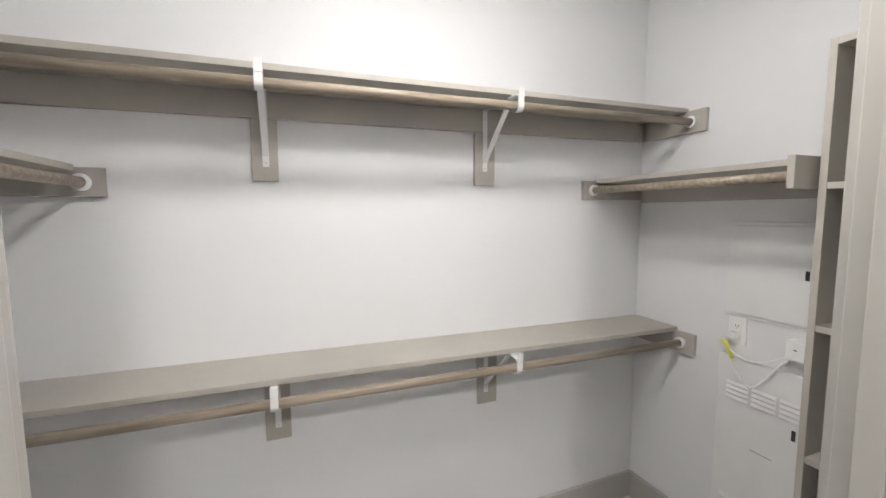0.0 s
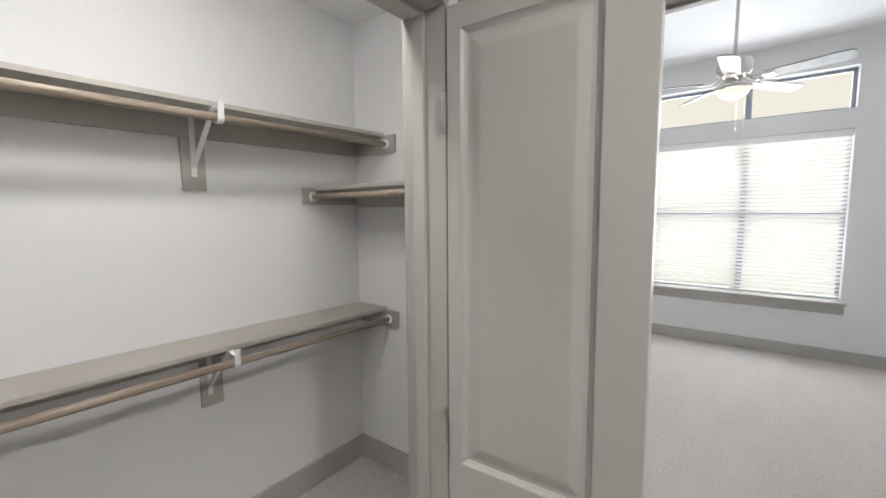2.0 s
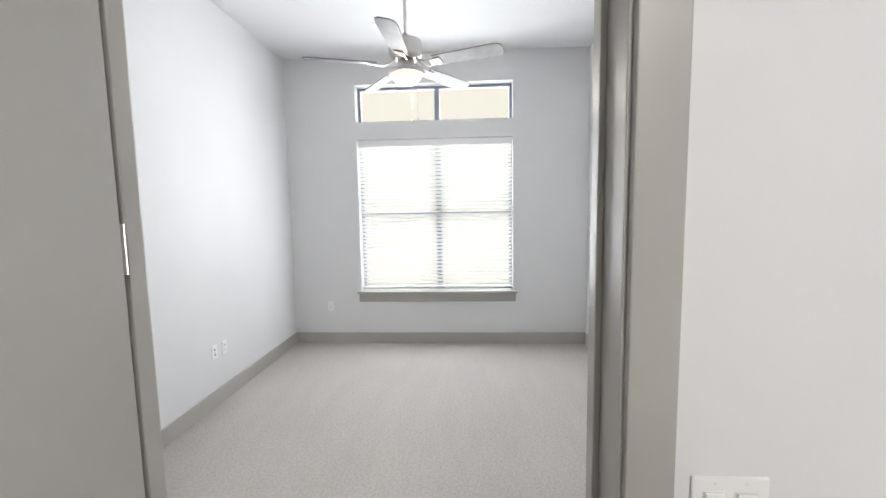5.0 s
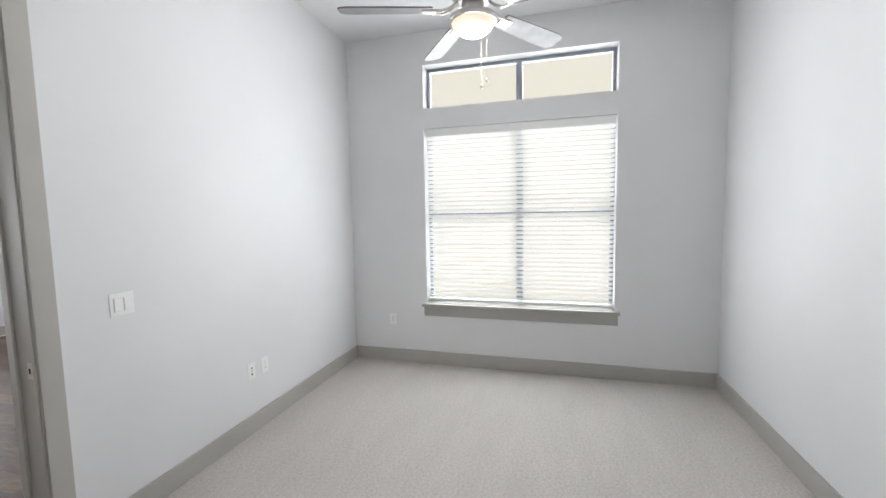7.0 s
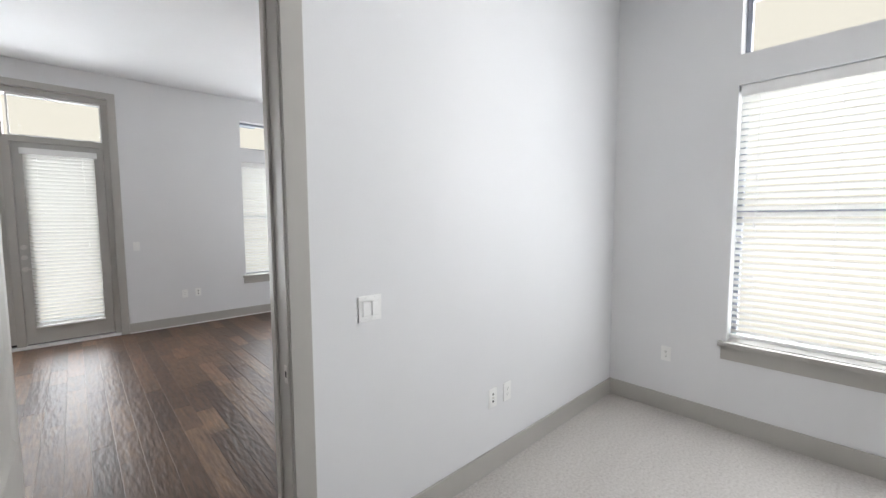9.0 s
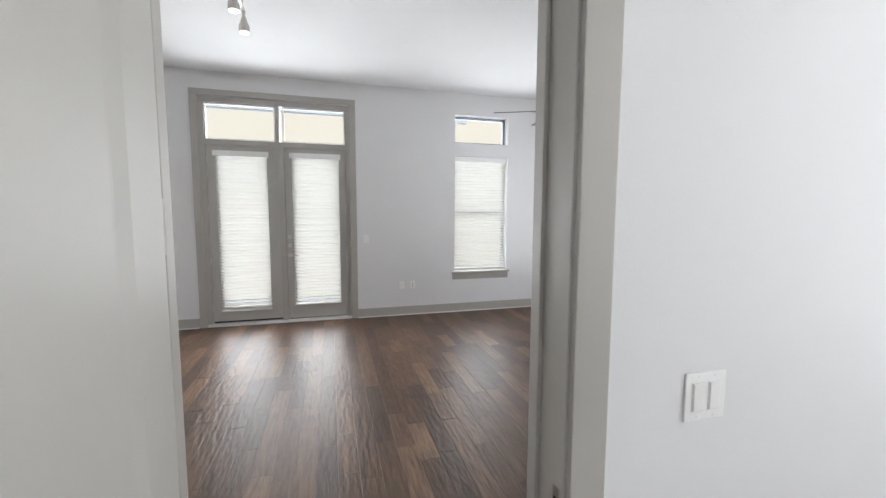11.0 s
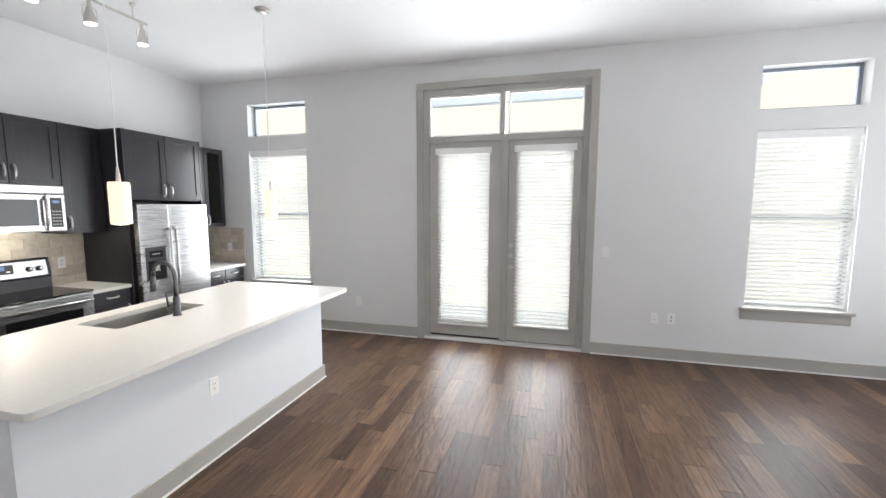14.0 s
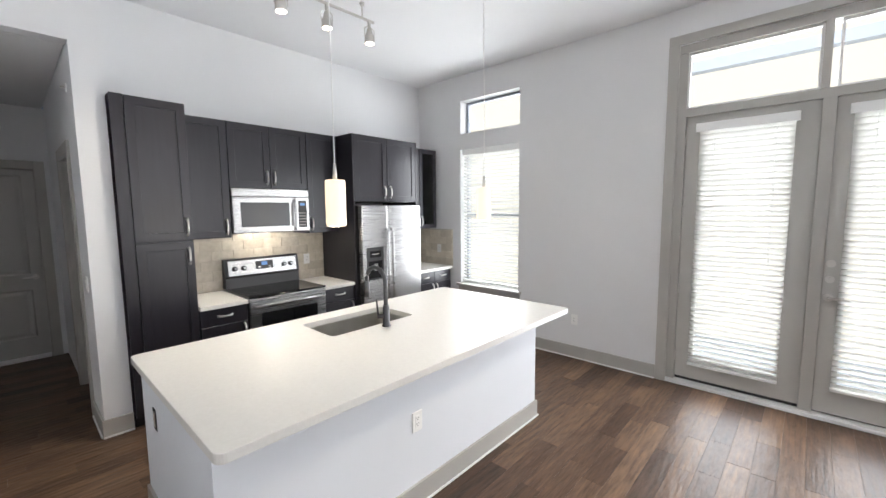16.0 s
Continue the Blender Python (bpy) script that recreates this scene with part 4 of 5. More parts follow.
# assumed bathroom fixture, added to light the doors and spill into the closet
flush_light(0.25, -0.8, LOW, 27.5, 10, "flush opal glass ceiling light out of view, switched on")

# ---------------------------------------------------------------- bathroom vanity
vt = thing("vanity_cabinet", (0.9, -1.35, 0), "dark stained bathroom vanity cabinet under a pale top", "vanity")
part("body", cube(0.2, -1.36, 0.1, 1.805, -0.81, 0.86, bevel=0.003), M_CAB, vt)
part("toe_kick", cube(0.25, -1.36, 0.0, 1.805, -0.87, 0.1), M_DARK, vt)
for i in range(3):
    x = 0.22 + i * 0.525
    d = part("door", cube(x, -0.81, 0.13, x + 0.51, -0.79, 0.84, bevel=0.003), M_CAB, vt)
    part("handle", tube([(x + 0.45, -0.79, 0.66), (x + 0.45, -0.765, 0.68), (x + 0.45, -0.765, 0.74), (x + 0.45, -0.79, 0.76)], 0.005, 8), M_NICKEL, d)
vc = thing("bathroom_countertop", (0.9, -1.1, 0.861), "white quartz vanity top with a side splash", "countertop")
part("slab", cube(0.17, -1.36, 0.861, 1.807, -0.766, 0.893, bevel=0.004), M_QUARTZ, vc)
part("side_splash", cube(1.787, -1.36, 0.894, 1.809, -0.76, 0.986, bevel=0.004), M_QUARTZ, vc)

# ---------------------------------------------------------------- ceiling fans


def ceiling_fan(x, y, z, first, label, reach=1.0):
    """z: the middle of the motor. Blades every 72 degrees from first."""
    t = thing("ceiling_fan", (x, y, CEIL), label, "ceiling fan", "ceiling fans")
    part("canopy", lathe([(0.02, -0.06), (0.045, -0.055), (0.068, -0.02), (0.07, 0.0)], x, y, CEIL, 28), M_NICKEL, t, smooth=True)
    part("downrod", tube([(x, y, z + 0.1), (x, y, CEIL - 0.05)], 0.0125, 14), M_NICKEL, t)
    part("motor_housing", lathe([(0.06, -0.075), (0.095, -0.07), (0.115, -0.045), (0.12, -0.03), (0.12, 0.035), (0.112, 0.05), (0.06, 0.06), (0.03, 0.085), (0.02, 0.1)], x, y, z, 36), M_NICKEL, t, "brushed nickel motor housing", True)
    part("switch_cup", lathe([(0.05, -0.15), (0.06, -0.14), (0.06, -0.075)], x, y, z, 28), M_NICKEL, t, smooth=True)
    part("light_fitter", lathe([(0.115, -0.18), (0.128, -0.173), (0.128, -0.155), (0.1, -0.143), (0.05, -0.143)], x, y, z, 36), M_NICKEL, t, smooth=True)
    part("light_bowl", lathe([(0.006, -0.25), (0.04, -0.247), (0.075, -0.232), (0.1, -0.21), (0.113, -0.181)], x, y, z, 36), M_OPAL_FAN, t, "lit opal glass bowl", True)
    bulb("fan_bulb", x, y, z - 0.29, 9, 0.09)
    for k in range(5):
        m = Matrix.Translation((x, y, z - 0.112)) @ Matrix.Rotation(radians(first + 72 * k), 4, "Z")
        tilt = Matrix.Rotation(radians(-13), 4, "X")
        bm = bmesh.new()
        outline = [(0.2, -0.052), (0.26, -0.058), (0.6, -0.068), (0.645, -0.06), (0.662, -0.035), (0.662, 0.035), (0.645, 0.06), (0.6, 0.068), (0.26, 0.058), (0.2, 0.052)]
        top = [bm.verts.new((a * reach, b, 0.004)) for a, b in outline]
        low = [bm.verts.new((a * reach, b, -0.004)) for a, b in outline]
        bm.faces.new(top)
        bm.faces.new(low[::-1])
        for i in range(len(outline)):
            j = (i + 1) % len(outline)
            bm.faces.new((top[i], low[i], low[j], top[j]))
        bmesh.ops.transform(bm, matrix=m @ tilt, verts=bm.verts)
        bl = part("blade", bm, M_BLADE, t, "grey wood-grain fan blade")
        bm = bmesh.new()
        for sgn in (-1, 1):
            tube([(0.085, 0.012 * sgn, 0.032), (0.12, 0.026 * sgn, 0.004), (0.165, 0.036 * sgn, -0.012), (0.2, 0.03 * sgn, -0.008), (0.25, 0.012 * sgn, -0.009)], [0.008, 0.008, 0.007, 0.007, 0.006], 8, bm)
        box(bm, 0.195, -0.03, -0.012, 0.27, 0.03, -0.005)
        bmesh.ops.transform(bm, matrix=m @ tilt, verts=bm.verts)
        part("blade_iron", bm, M_NICKEL, bl, "scrolled nickel blade iron")
    for a, l in ((200, 0.34), (310, 0.32)):
        px, py = x + 0.1 * math.cos(radians(a + first)), y + 0.1 * math.sin(radians(a + first))
        c = part("pull_chain", tube([(px, py, z - 0.15), (px, py, z - 0.15 - l)], 0.0009, 6), M_NICKEL, t)
        part("chain_fob", lathe([(0.002, 0.0), (0.007, 0.006), (0.007, 0.02), (0.002, 0.028)], px, py, z - 0.175 - l, 10), M_NICKEL, c)


ceiling_fan(4.15, 0.25, 2.755, 35, "five-blade nickel ceiling fan with a lit bowl", 1.07)
ceiling_fan(4.73, 4.66, 2.64, 11, "five-blade nickel ceiling fan with a lit bowl and pull chains", 0.95)

# ---------------------------------------------------------------- kitchen
CT = 0.87            # counter top
UF, BF, TF = -2.0, -1.74, -1.75  # fronts of wall units, base units, tall units


def pull(parent, x, y, z, length=0.13, upright=True):
    """An arched nickel bar pull on a front that faces +x."""
    h = length / 2
    arc = [(-1.0, 0.0), (-0.9, 0.016), (-0.55, 0.027), (0.0, 0.031), (0.55, 0.027), (0.9, 0.016), (1.0, 0.0)]
    pts = [(x + d, y, z + h * u) if upright else (x + d, y + h * u, z) for u, d in arc]
    return part("handle", tube(pts, [0.011, 0.009, 0.008, 0.0075, 0.008, 0.009, 0.011], 10), M_NICKEL, parent, "arched satin nickel pull", True)


def shaker(name, parent, x, y0, y1, z0, z1, mat=None, rail=0.06, glass_pane=False):
    """A shaker front that faces +x: stiles and rails round a sunk panel."""
    mat = mat or M_CAB
    g = 0.0025
    y0, y1, z0, z1 = y0 + g, y1 - g, z0 + g, z1 - g
    bm = pierced("x", x, x + 0.02, y0, y1, z0, z1, [(y0 + rail, y1 - rail, z0 + rail, z1 - rail)])
    bmesh.ops.bevel(bm, geom=[e for e in bm.edges if e.calc_face_angle(0) > 1], offset=0.0012, segments=1, affect="EDGES")
    d = part(name, bm, mat, parent)
    if glass_pane:
        p = part("pane", cube(x + 0.006, y0 + rail, z0 + rail, x + 0.01, y1 - rail, z1 - rail), M_CABGLASS, d)
        p.visible_shadow = False
    else:
        part("panel", cube(x + 0.002, y0 + rail, z0 + rail, x + 0.012, y1 - rail, z1 - rail), mat, d)
    return d


def carcass(name, y0, y1, z0, z1, front, label, back=KX):
    c = thing(name, ((front + back) / 2, (y0 + y1) / 2, z0), label, "cabinet")
    part("body", cube(back, y0 + 0.001, z0, front, y1 - 0.001, z1, bevel=0.0015), M_CAB, c)
    return c


# pantry
c = carcass("pantry_cabinet", 3.6, 4.062, 0.09, 2.49, TF, "tall espresso-stained pantry cabinet with two doors")
part("filler", cube(TF, 3.6, 0.09, TF + 0.012, 3.675, 2.49), M_CAB, c)
part("toe_kick", cube(KX, 3.6, 0.0, TF - 0.06, 4.06, 0.09), M_DARK, c)
d = shaker("door", c, TF, 3.678, 4.06, 1.425, 2.485)
pull(d, TF + 0.02, 4.02, 1.53)
d = shaker("door", c, TF, 3.678, 4.06, 0.1, 1.415)
pull(d, TF + 0.02, 4.02, 1.3)
# wall units
c = carcass("wall_cabinet", 4.064, 4.44, 1.41, 2.46, UF, "espresso-stained single-door wall cabinet")
d = shaker("door", c, UF, 4.064, 4.44, 1.41, 2.46)
pull(d, UF + 0.02, 4.4, 1.51)
c = carcass("wall_cabinet", 4.442, 5.205, 1.865, 2.46, UF, "espresso-stained two-door wall cabinet above the microwave")
d = shaker("door", c, UF, 4.442, 4.823, 1.865, 2.46)
pull(d, UF + 0.02, 4.787, 1.97)
d = shaker("door", c, UF, 4.824, 5.205, 1.865, 2.46)
pull(d, UF + 0.02, 4.86, 1.97)
c = carcass("wall_cabinet", 5.207, 5.572, 1.41, 2.46, UF, "espresso-stained single-door wall cabinet beside the fridge")
d = shaker("door", c, UF, 5.207, 5.572, 1.41, 2.46)
pull(d, UF + 0.02, 5.245, 1.51)
# fridge surround
c = thing("fridge_cabinet", (-2.0, 6.0, 0), "espresso-stained cabinet over the fridge with tall side panels", "cabinet")
part("side_panel", cube(KX, 5.574, 0, -1.69, 5.594, 2.46, bevel=0.0015), M_CAB, c)
part("side_panel", cube(KX, 6.49, 0, -1.69, 6.51, 2.46, bevel=0.0015), M_CAB, c)
part("body", cube(KX, 5.595, 1.74, -1.71, 6.489, 2.46), M_CAB, c)
d = shaker("door", c, -1.71, 5.594, 6.042, 1.745, 2.46)
pull(d, -1.69, 6.0, 1.85)
d = shaker("door", c, -1.71, 6.042, 6.49, 1.745, 2.46)
pull(d, -1.69, 6.085, 1.85)
# glass wall unit
c = thing("glass_cabinet", (-2.17, 6.85, 1.39), "espresso-stained wall cabinet with glass doors and empty shelves", "cabinet")
gy0, gy1, gz0, gz1 = 6.513, 7.165, 1.39, 2.46
part("side_panel", cube(KX, gy0, gz0, UF, gy0 + 0.018, gz1), M_CAB, c)
part("side_panel", cube(KX, gy1 - 0.018, gz0, UF, gy1, gz1), M_CAB, c)
part("top_panel", cube(KX, gy0 + 0.018, gz1 - 0.018, UF, gy1 - 0.018, gz1), M_CAB, c)
part("bottom_panel", cube(KX, gy0 + 0.018, gz0, UF, gy1 - 0.018, gz0 + 0.018), M_CAB, c)
part("back_panel", cube(KX + 0.001, gy0 + 0.018, gz0 + 0.018, KX + 0.008, gy1 - 0.018, gz1 - 0.018), M_CAB, c)
# shelves take the pale shelf paint to show the light on their edges
for z in (1.68, 1.98, 2.2):
    part("shelf", cube(KX + 0.01, gy0 + 0.02, z, UF - 0.004, gy1 - 0.02, z + 0.016), M_SHELF, c, "cabinet shelf coloured pale for its lit front edge")
d = shaker("door", c, UF, gy0, 6.84, gz0, gz1, glass_pane=True, rail=0.055)
pull(d, UF + 0.02, 6.812, 1.49)
d = shaker("door", c, UF, 6.841, gy1, gz0, gz1, glass_pane=True, rail=0.055)
pull(d, UF + 0.02, 6.868, 1.49)


def base_unit(y0, y1, split, label):
    c = carcass("base_cabinet", y0, y1, 0.1, CT - 0.035, BF, label)
    part("toe_kick", cube(KX, y0, 0.0, BF - 0.06, y1, 0.1), M_DARK, c)
    n = 2 if split else 1
    w = (y1 - y0) / n
    for i in range(n):
        a, b = y0 + i * w, y0 + (i + 1) * w
        bm = cube(BF, a + 0.003, 0.69, BF + 0.02, b - 0.003, CT - 0.04, bevel=0.002)
        d = part("drawer", bm, M_CAB, c)
        pull(d, BF + 0.02, (a + b) / 2, 0.765, 0.11, False)
        d = shaker("door", c, BF, a, b, 0.11, 0.685)
        hy = b - 0.035 if (split and i == 0) or not split else a + 0.035
        pull(d, BF + 0.02, hy, 0.6)


base_unit(4.064, 4.442, False, "espresso-stained base cabinet with one drawer and a door")
base_unit(5.207, 5.572, False, "espresso-stained narrow base cabinet beside the fridge")
base_unit(6.512, 7.165, True, "espresso-stained base cabinet with two drawers and doors")
for y0, y1, lab in ((4.064, 4.443, "white quartz worktop beside the pantry and stove"), (5.206, 5.572, "white quartz worktop between stove and fridge"), (6.512, 7.19, "white quartz worktop under the glass cabinet")):
    solid("worktop", cube(KX, y0, CT - 0.034, BF + 0.04, y1, CT, bevel=0.004), M_QUARTZ, lab, "countertop")

# stove
st = thing("kitchen_range", (-2.0, 4.825, 0), "stainless electric range with a black glass cooktop", "stove")
ry0, ry1, rf = 4.447, 5.203, -1.69
part("body", cube(KX + 0.02, ry0, 0.06, rf - 0.03, ry1, CT, bevel=0.003), M_BLACK, st)
part("cooktop", cube(KX + 0.09, ry0, CT + 0.001, rf + 0.005, ry1, CT + 0.018, bevel=0.005), M_BLACK_GLASS, st, "black ceramic glass cooktop")
od = part("oven_door", cube(rf - 0.03, ry0 + 0.004, 0.28, rf, ry1 - 0.004, CT - 0.005, bevel=0.006), M_STEEL, st, "stainless oven door")
part("oven_window", cube(rf, ry0 + 0.1, 0.4, rf + 0.002, ry1 - 0.1, 0.73, bevel=0.0008), M_BLACK_GLASS, od, "dark glass oven window")
bm = tube([(rf, ry0 + 0.04, 0.8), (rf + 0.05, ry0 + 0.045, 0.805), (rf + 0.052, ry1 - 0.045, 0.805), (rf, ry1 - 0.04, 0.8)], 0.018, 12)
part("oven_handle", bm, M_STEEL, od, "stainless bar handle", True)
part("storage_drawer", cube(rf - 0.03, ry0 + 0.004, 0.07, rf - 0.002, ry1 - 0.004, 0.27, bevel=0.005), M_STEEL, st)
# back guard, leaning
bm = bmesh.new()
prof = [(KX + 0.02, CT + 0.018), (KX + 0.1, CT + 0.018), (KX + 0.095, CT + 0.12), (KX + 0.11, CT + 0.14), (KX + 0.085, CT + 0.29), (KX + 0.07, CT + 0.305), (KX + 0.02, CT + 0.305)]
a = [bm.verts.new((px, ry0, pz)) for px, pz in prof]
b = [bm.verts.new((px, ry1, pz)) for px, pz in prof]
bm.faces.new(a)
bm.faces.new(b[::-1])
for i in range(len(prof)):
    j = (i + 1) % len(prof)
    bm.faces.new((a[i], b[i], b[j], a[j]))
bmesh.ops.recalc_face_normals(bm, faces=bm.faces)
bg = part("back_guard", bm, M_BLACK, st, "black and stainless control panel")


def on_guard(y0, y1, u0, u1, lift):
    """A plate on the leaning front of the back guard; u from 0 (low) to 1 (high)."""
    p0, p1 = Vector((KX + 0.11, 0, CT + 0.14)), Vector((KX + 0.085, 0, CT + 0.29))
    n = Vector((0.15, 0, 0.025)).normalized()
    bm = bmesh.new()
    vs = []
    for k in (0, lift):
        for y, u in ((y0, u0), (y1, u0), (y1, u1), (y0, u1)):
            q = p0.lerp(p1, u) + n * k
            vs.append(bm.verts.new((q.x, y, q.z)))
    for q in ((0, 1, 2, 3), (7, 6, 5, 4), (0, 4, 5, 1), (1, 5, 6, 2), (2, 6, 7, 3), (3, 7, 4, 0)):
        bm.faces.new([vs[i] for i in q])
    bmesh.ops.recalc_face_normals(bm, faces=bm.faces)
    return bm


part("control_face", on_guard(ry0 + 0.03, ry1 - 0.03, 0.02, 0.98, 0.003), M_STEEL, bg, "stainless control face")
part("display_panel", on_guard(4.74, 4.92, 0.3, 0.85, 0.005), M_BLACK, bg)
part("display", on_guard(4.8, 4.86, 0.55, 0.78, 0.006), M_DISPLAY, bg, "small blue lit display")
for dy in (4.77, 4.785, 4.875, 4.89):
    part("button", on_guard(dy - 0.005, dy + 0.005, 0.4, 0.48, 0.0065), M_STEEL, bg)
nrm = Vector((0.15, 0, 0.025)).normalized()
for y in (4.535, 4.62, 5.035, 5.11):
    q = Vector((KX + 0.0975, y, CT + 0.21))
    kn = part("knob", tube([q + nrm * 0.002, q + nrm * 0.02, q + nrm * 0.028], [0.026, 0.024, 0.02], 18), M_BLACK, bg, "black burner knob")
    part("knob_grip", tube([q + nrm * 0.028, q + nrm * 0.034], 0.009, 8), M_STEEL, kn)

# microwave
mw = thing("microwave", (-2.12, 4.825, 1.44), "stainless over-range microwave below the cabinet", "microwave")
my0, my1, mz0, mz1, mf = 4.447, 5.203, 1.44, 1.862, -1.955
part("body", cube(KX + 0.001, my0, mz0, mf - 0.03, my1, mz1, bevel=0.003), M_BLACK, mw)
part("vent_strip", cube(mf - 0.03, my0, mz1 - 0.075, mf, my1, mz1, bevel=0.006), M_STEEL, mw, "curved stainless vent strip")
dr = part("microwave_door", cube(mf - 0.03, my0, mz0 + 0.002, mf, my1 - 0.15, mz1 - 0.078, bevel=0.008), M_STEEL, mw)
part("door_window", cube(mf, my0 + 0.07, mz0 + 0.06, mf + 0.002, my1 - 0.215, mz1 - 0.13, bevel=0.0008), M_GREY_GLASS, dr, "grey mesh glass door window")
part("door_handle", tube([(mf, my1 - 0.165, mz0 + 0.02), (mf + 0.03, my1 - 0.168, mz0 + 0.06), (mf + 0.036, my1 - 0.168, mz0 + 0.17), (mf + 0.03, my1 - 0.168, mz0 + 0.28), (mf, my1 - 0.165, mz1 - 0.1)], 0.012, 10), M_STEEL, dr, "bowed stainless handle", True)
cp = part("control_panel", cube(mf - 0.03, my1 - 0.147, mz0 + 0.002, mf - 0.001, my1, mz1 - 0.078, bevel=0.005), M_STEEL, mw)
part("keypad", cube(mf - 0.001, my1 - 0.12, mz0 + 0.04, mf + 0.001, my1 - 0.03, mz1 - 0.11, bevel=0.0006), M_BLACK, cp, "black keypad")
part("display", cube(mf + 0.001, my1 - 0.1, mz1 - 0.16, mf + 0.002, my1 - 0.05, mz1 - 0.135), M_DISPLAY, cp, "small blue lit display")
for r in range(5):
    for q in range(3):
        yy, zz = my1 - 0.11 + 0.026 * q, mz0 + 0.06 + 0.03 * r
        part("key", cube(mf + 0.001, yy, zz, mf + 0.0015, yy + 0.016, zz + 0.012), M_TRIM, cp)

# fridge
fr = thing("refrigerator", (-1.95, 6.04, 0), "stainless side-by-side refrigerator with a water dispenser", "refrigerator")
fy0, fy1, ff = 5.61, 6.475, -1.6
part("cabinet_body", cube(KX + 0.03, fy0, 0.03, ff - 0.07, fy1, 1.7, bevel=0.005), M_BLACK, fr)
ml = 5.965
ld = part("freezer_door", cube(ff - 0.068, fy0, 0.09, ff, ml - 0.004, 1.7, bevel=0.012), M_STEEL, fr, "stainless freezer door")
rd = part("fridge_door", cube(ff - 0.068, ml + 0.004, 0.09, ff, fy1, 1.7, bevel=0.012), M_STEEL, fr, "stainless fridge door")
for y, dd in ((ml - 0.035, ld), (ml + 0.035, rd)):
    part("door_handle", tube([(ff - 0.002, y, 0.62), (ff + 0.045, y, 0.64), (ff + 0.05, y, 0.95), (ff + 0.045, y, 1.42), (ff - 0.002, y, 1.44)], 0.014, 10), M_STEEL, dd, "stainless bar handle", True)
dp = part("dispenser", cube(ff, 5.66, 0.88, ff + 0.006, 5.89, 1.24, bevel=0.003), M_BLACK, ld, "black ice and water dispenser")
part("dispenser_recess", cube(ff + 0.006, 5.68, 0.9, ff + 0.008, 5.87, 1.09, bevel=0.0008), M_BLACK_GLASS, dp)
part("dispenser_lever", cube(ff + 0.008, 5.75, 0.98, ff + 0.018, 5.8, 1.06, bevel=0.003), M_STEEL, dp)
part("dispenser_screen", cube(ff + 0.006, 5.7, 1.13, ff + 0.0075, 5.85, 1.2), M_BLACK_GLASS, dp)
part("dispenser_label", cube(ff + 0.0075, 5.73, 1.16, ff + 0.008, 5.82, 1.17), M_TRIM, dp)
part("base_grille", cube(ff - 0.06, fy0, 0.0, ff - 0.03, fy1, 0.085), M_BLACK, fr)

# ---------------------------------------------------------------- island
IT = 0.862
isl = thing("kitchen_island", (-0.18, 4.65, 0), "painted island base with a greige baseboard", "island")
ix0, ix1, iy0, iy1 = -0.73, 0.385, 3.485, 5.79
for a in ((ix1 - 0.12, iy0, ix1, iy1), (ix0, iy0, ix1 - 0.12, iy0 + 0.11), (ix0, iy1 - 0.11, ix1 - 0.12, iy1), (ix0, iy0 + 0.11, ix0 + 0.02, iy1 - 0.11)):
    part("base_wall", cube(a[0], a[1], 0.0, a[2], a[3], IT - 0.041), M_ISLAND, isl)
for nm, a in (("baseboard_side", (ix1, iy0 - 0.016, 0.0, ix1 + 0.016, iy1 + 0.016, 0.13)), ("baseboard_end", (ix0, iy1, 0.0, ix1, iy1 + 0.016, 0.13)), ("baseboard_end", (ix0, iy0 - 0.016, 0.0, ix1, iy0, 0.13))):
    part(nm, cube(*a, bevel=0.003), M_TRIM, isl)
part("shoe_moulding", cube(ix1 + 0.016, iy0 - 0.028, 0.0, ix1 + 0.025, iy1 + 0.025, 0.013, bevel=0.003), M_WHITE, isl, "white shoe moulding")
part("shoe_moulding", cube(ix0, iy1 + 0.016, 0.0, ix1 + 0.016, iy1 + 0.025, 0.013, bevel=0.003), M_WHITE, isl, "white shoe moulding")
for i in range(5):
    w = (iy1 - iy0 - 0.02) / 5
    y = iy0 + 0.01 + i * w
    bm = cube(ix0 - 0.02, y + 0.003, 0.11, ix0, y + w - 0.003, IT - 0.05, bevel=0.002)
    part("cabinet_front", bm, M_CAB, isl, "espresso-stained cabinet front")
# cut-out with a wire opening in the end wall
part("open_box", cube(-0.5, iy0 - 0.003, 0.55, -0.44, iy0 - 0.0005, 0.66), M_DARK, isl, "uncovered electric box in the end wall")
part("box_rim", cube(-0.485, iy0 - 0.005, 0.565, -0.455, iy0 - 0.003, 0.645, bevel=0.001), M_NICKEL, isl)
wall_plate("outlet", "x", ix1, -1, 4.5, 0.49)

SX0, SX1, SY0, SY1 = -0.645, -0.245, 4.38, 5.08
top = thing("island_worktop", (-0.13, 4.75, IT - 0.04), "white quartz island worktop with an undermount sink cut-out", "countertop")
bm = pierced("x", 0, 0.04, 3.452, 6.03, -0.806, 0.548, [(SY0, SY1, SX0, SX1)])
# the slab is drawn upright and laid flat
for v in bm.verts:
    v.co = (v.co.z, v.co.y, IT - 0.04 + v.co.x)
bmesh.ops.recalc_face_normals(bm, faces=bm.faces)
corner = [e for e in bm.edges if abs(e.verts[0].co.z - e.verts[1].co.z) > 0.03]
bmesh.ops.bevel(bm, geom=corner, offset=0.035, segments=5, affect="EDGES", profile=0.5)
rim = [e for e in bm.edges if e.calc_face_angle(0) > 1.2 and abs(e.verts[0].co.z - e.verts[1].co.z) < 0.001]
bmesh.ops.bevel(bm, geom=rim, offset=0.003, segments=2, affect="EDGES", profile=0.5)
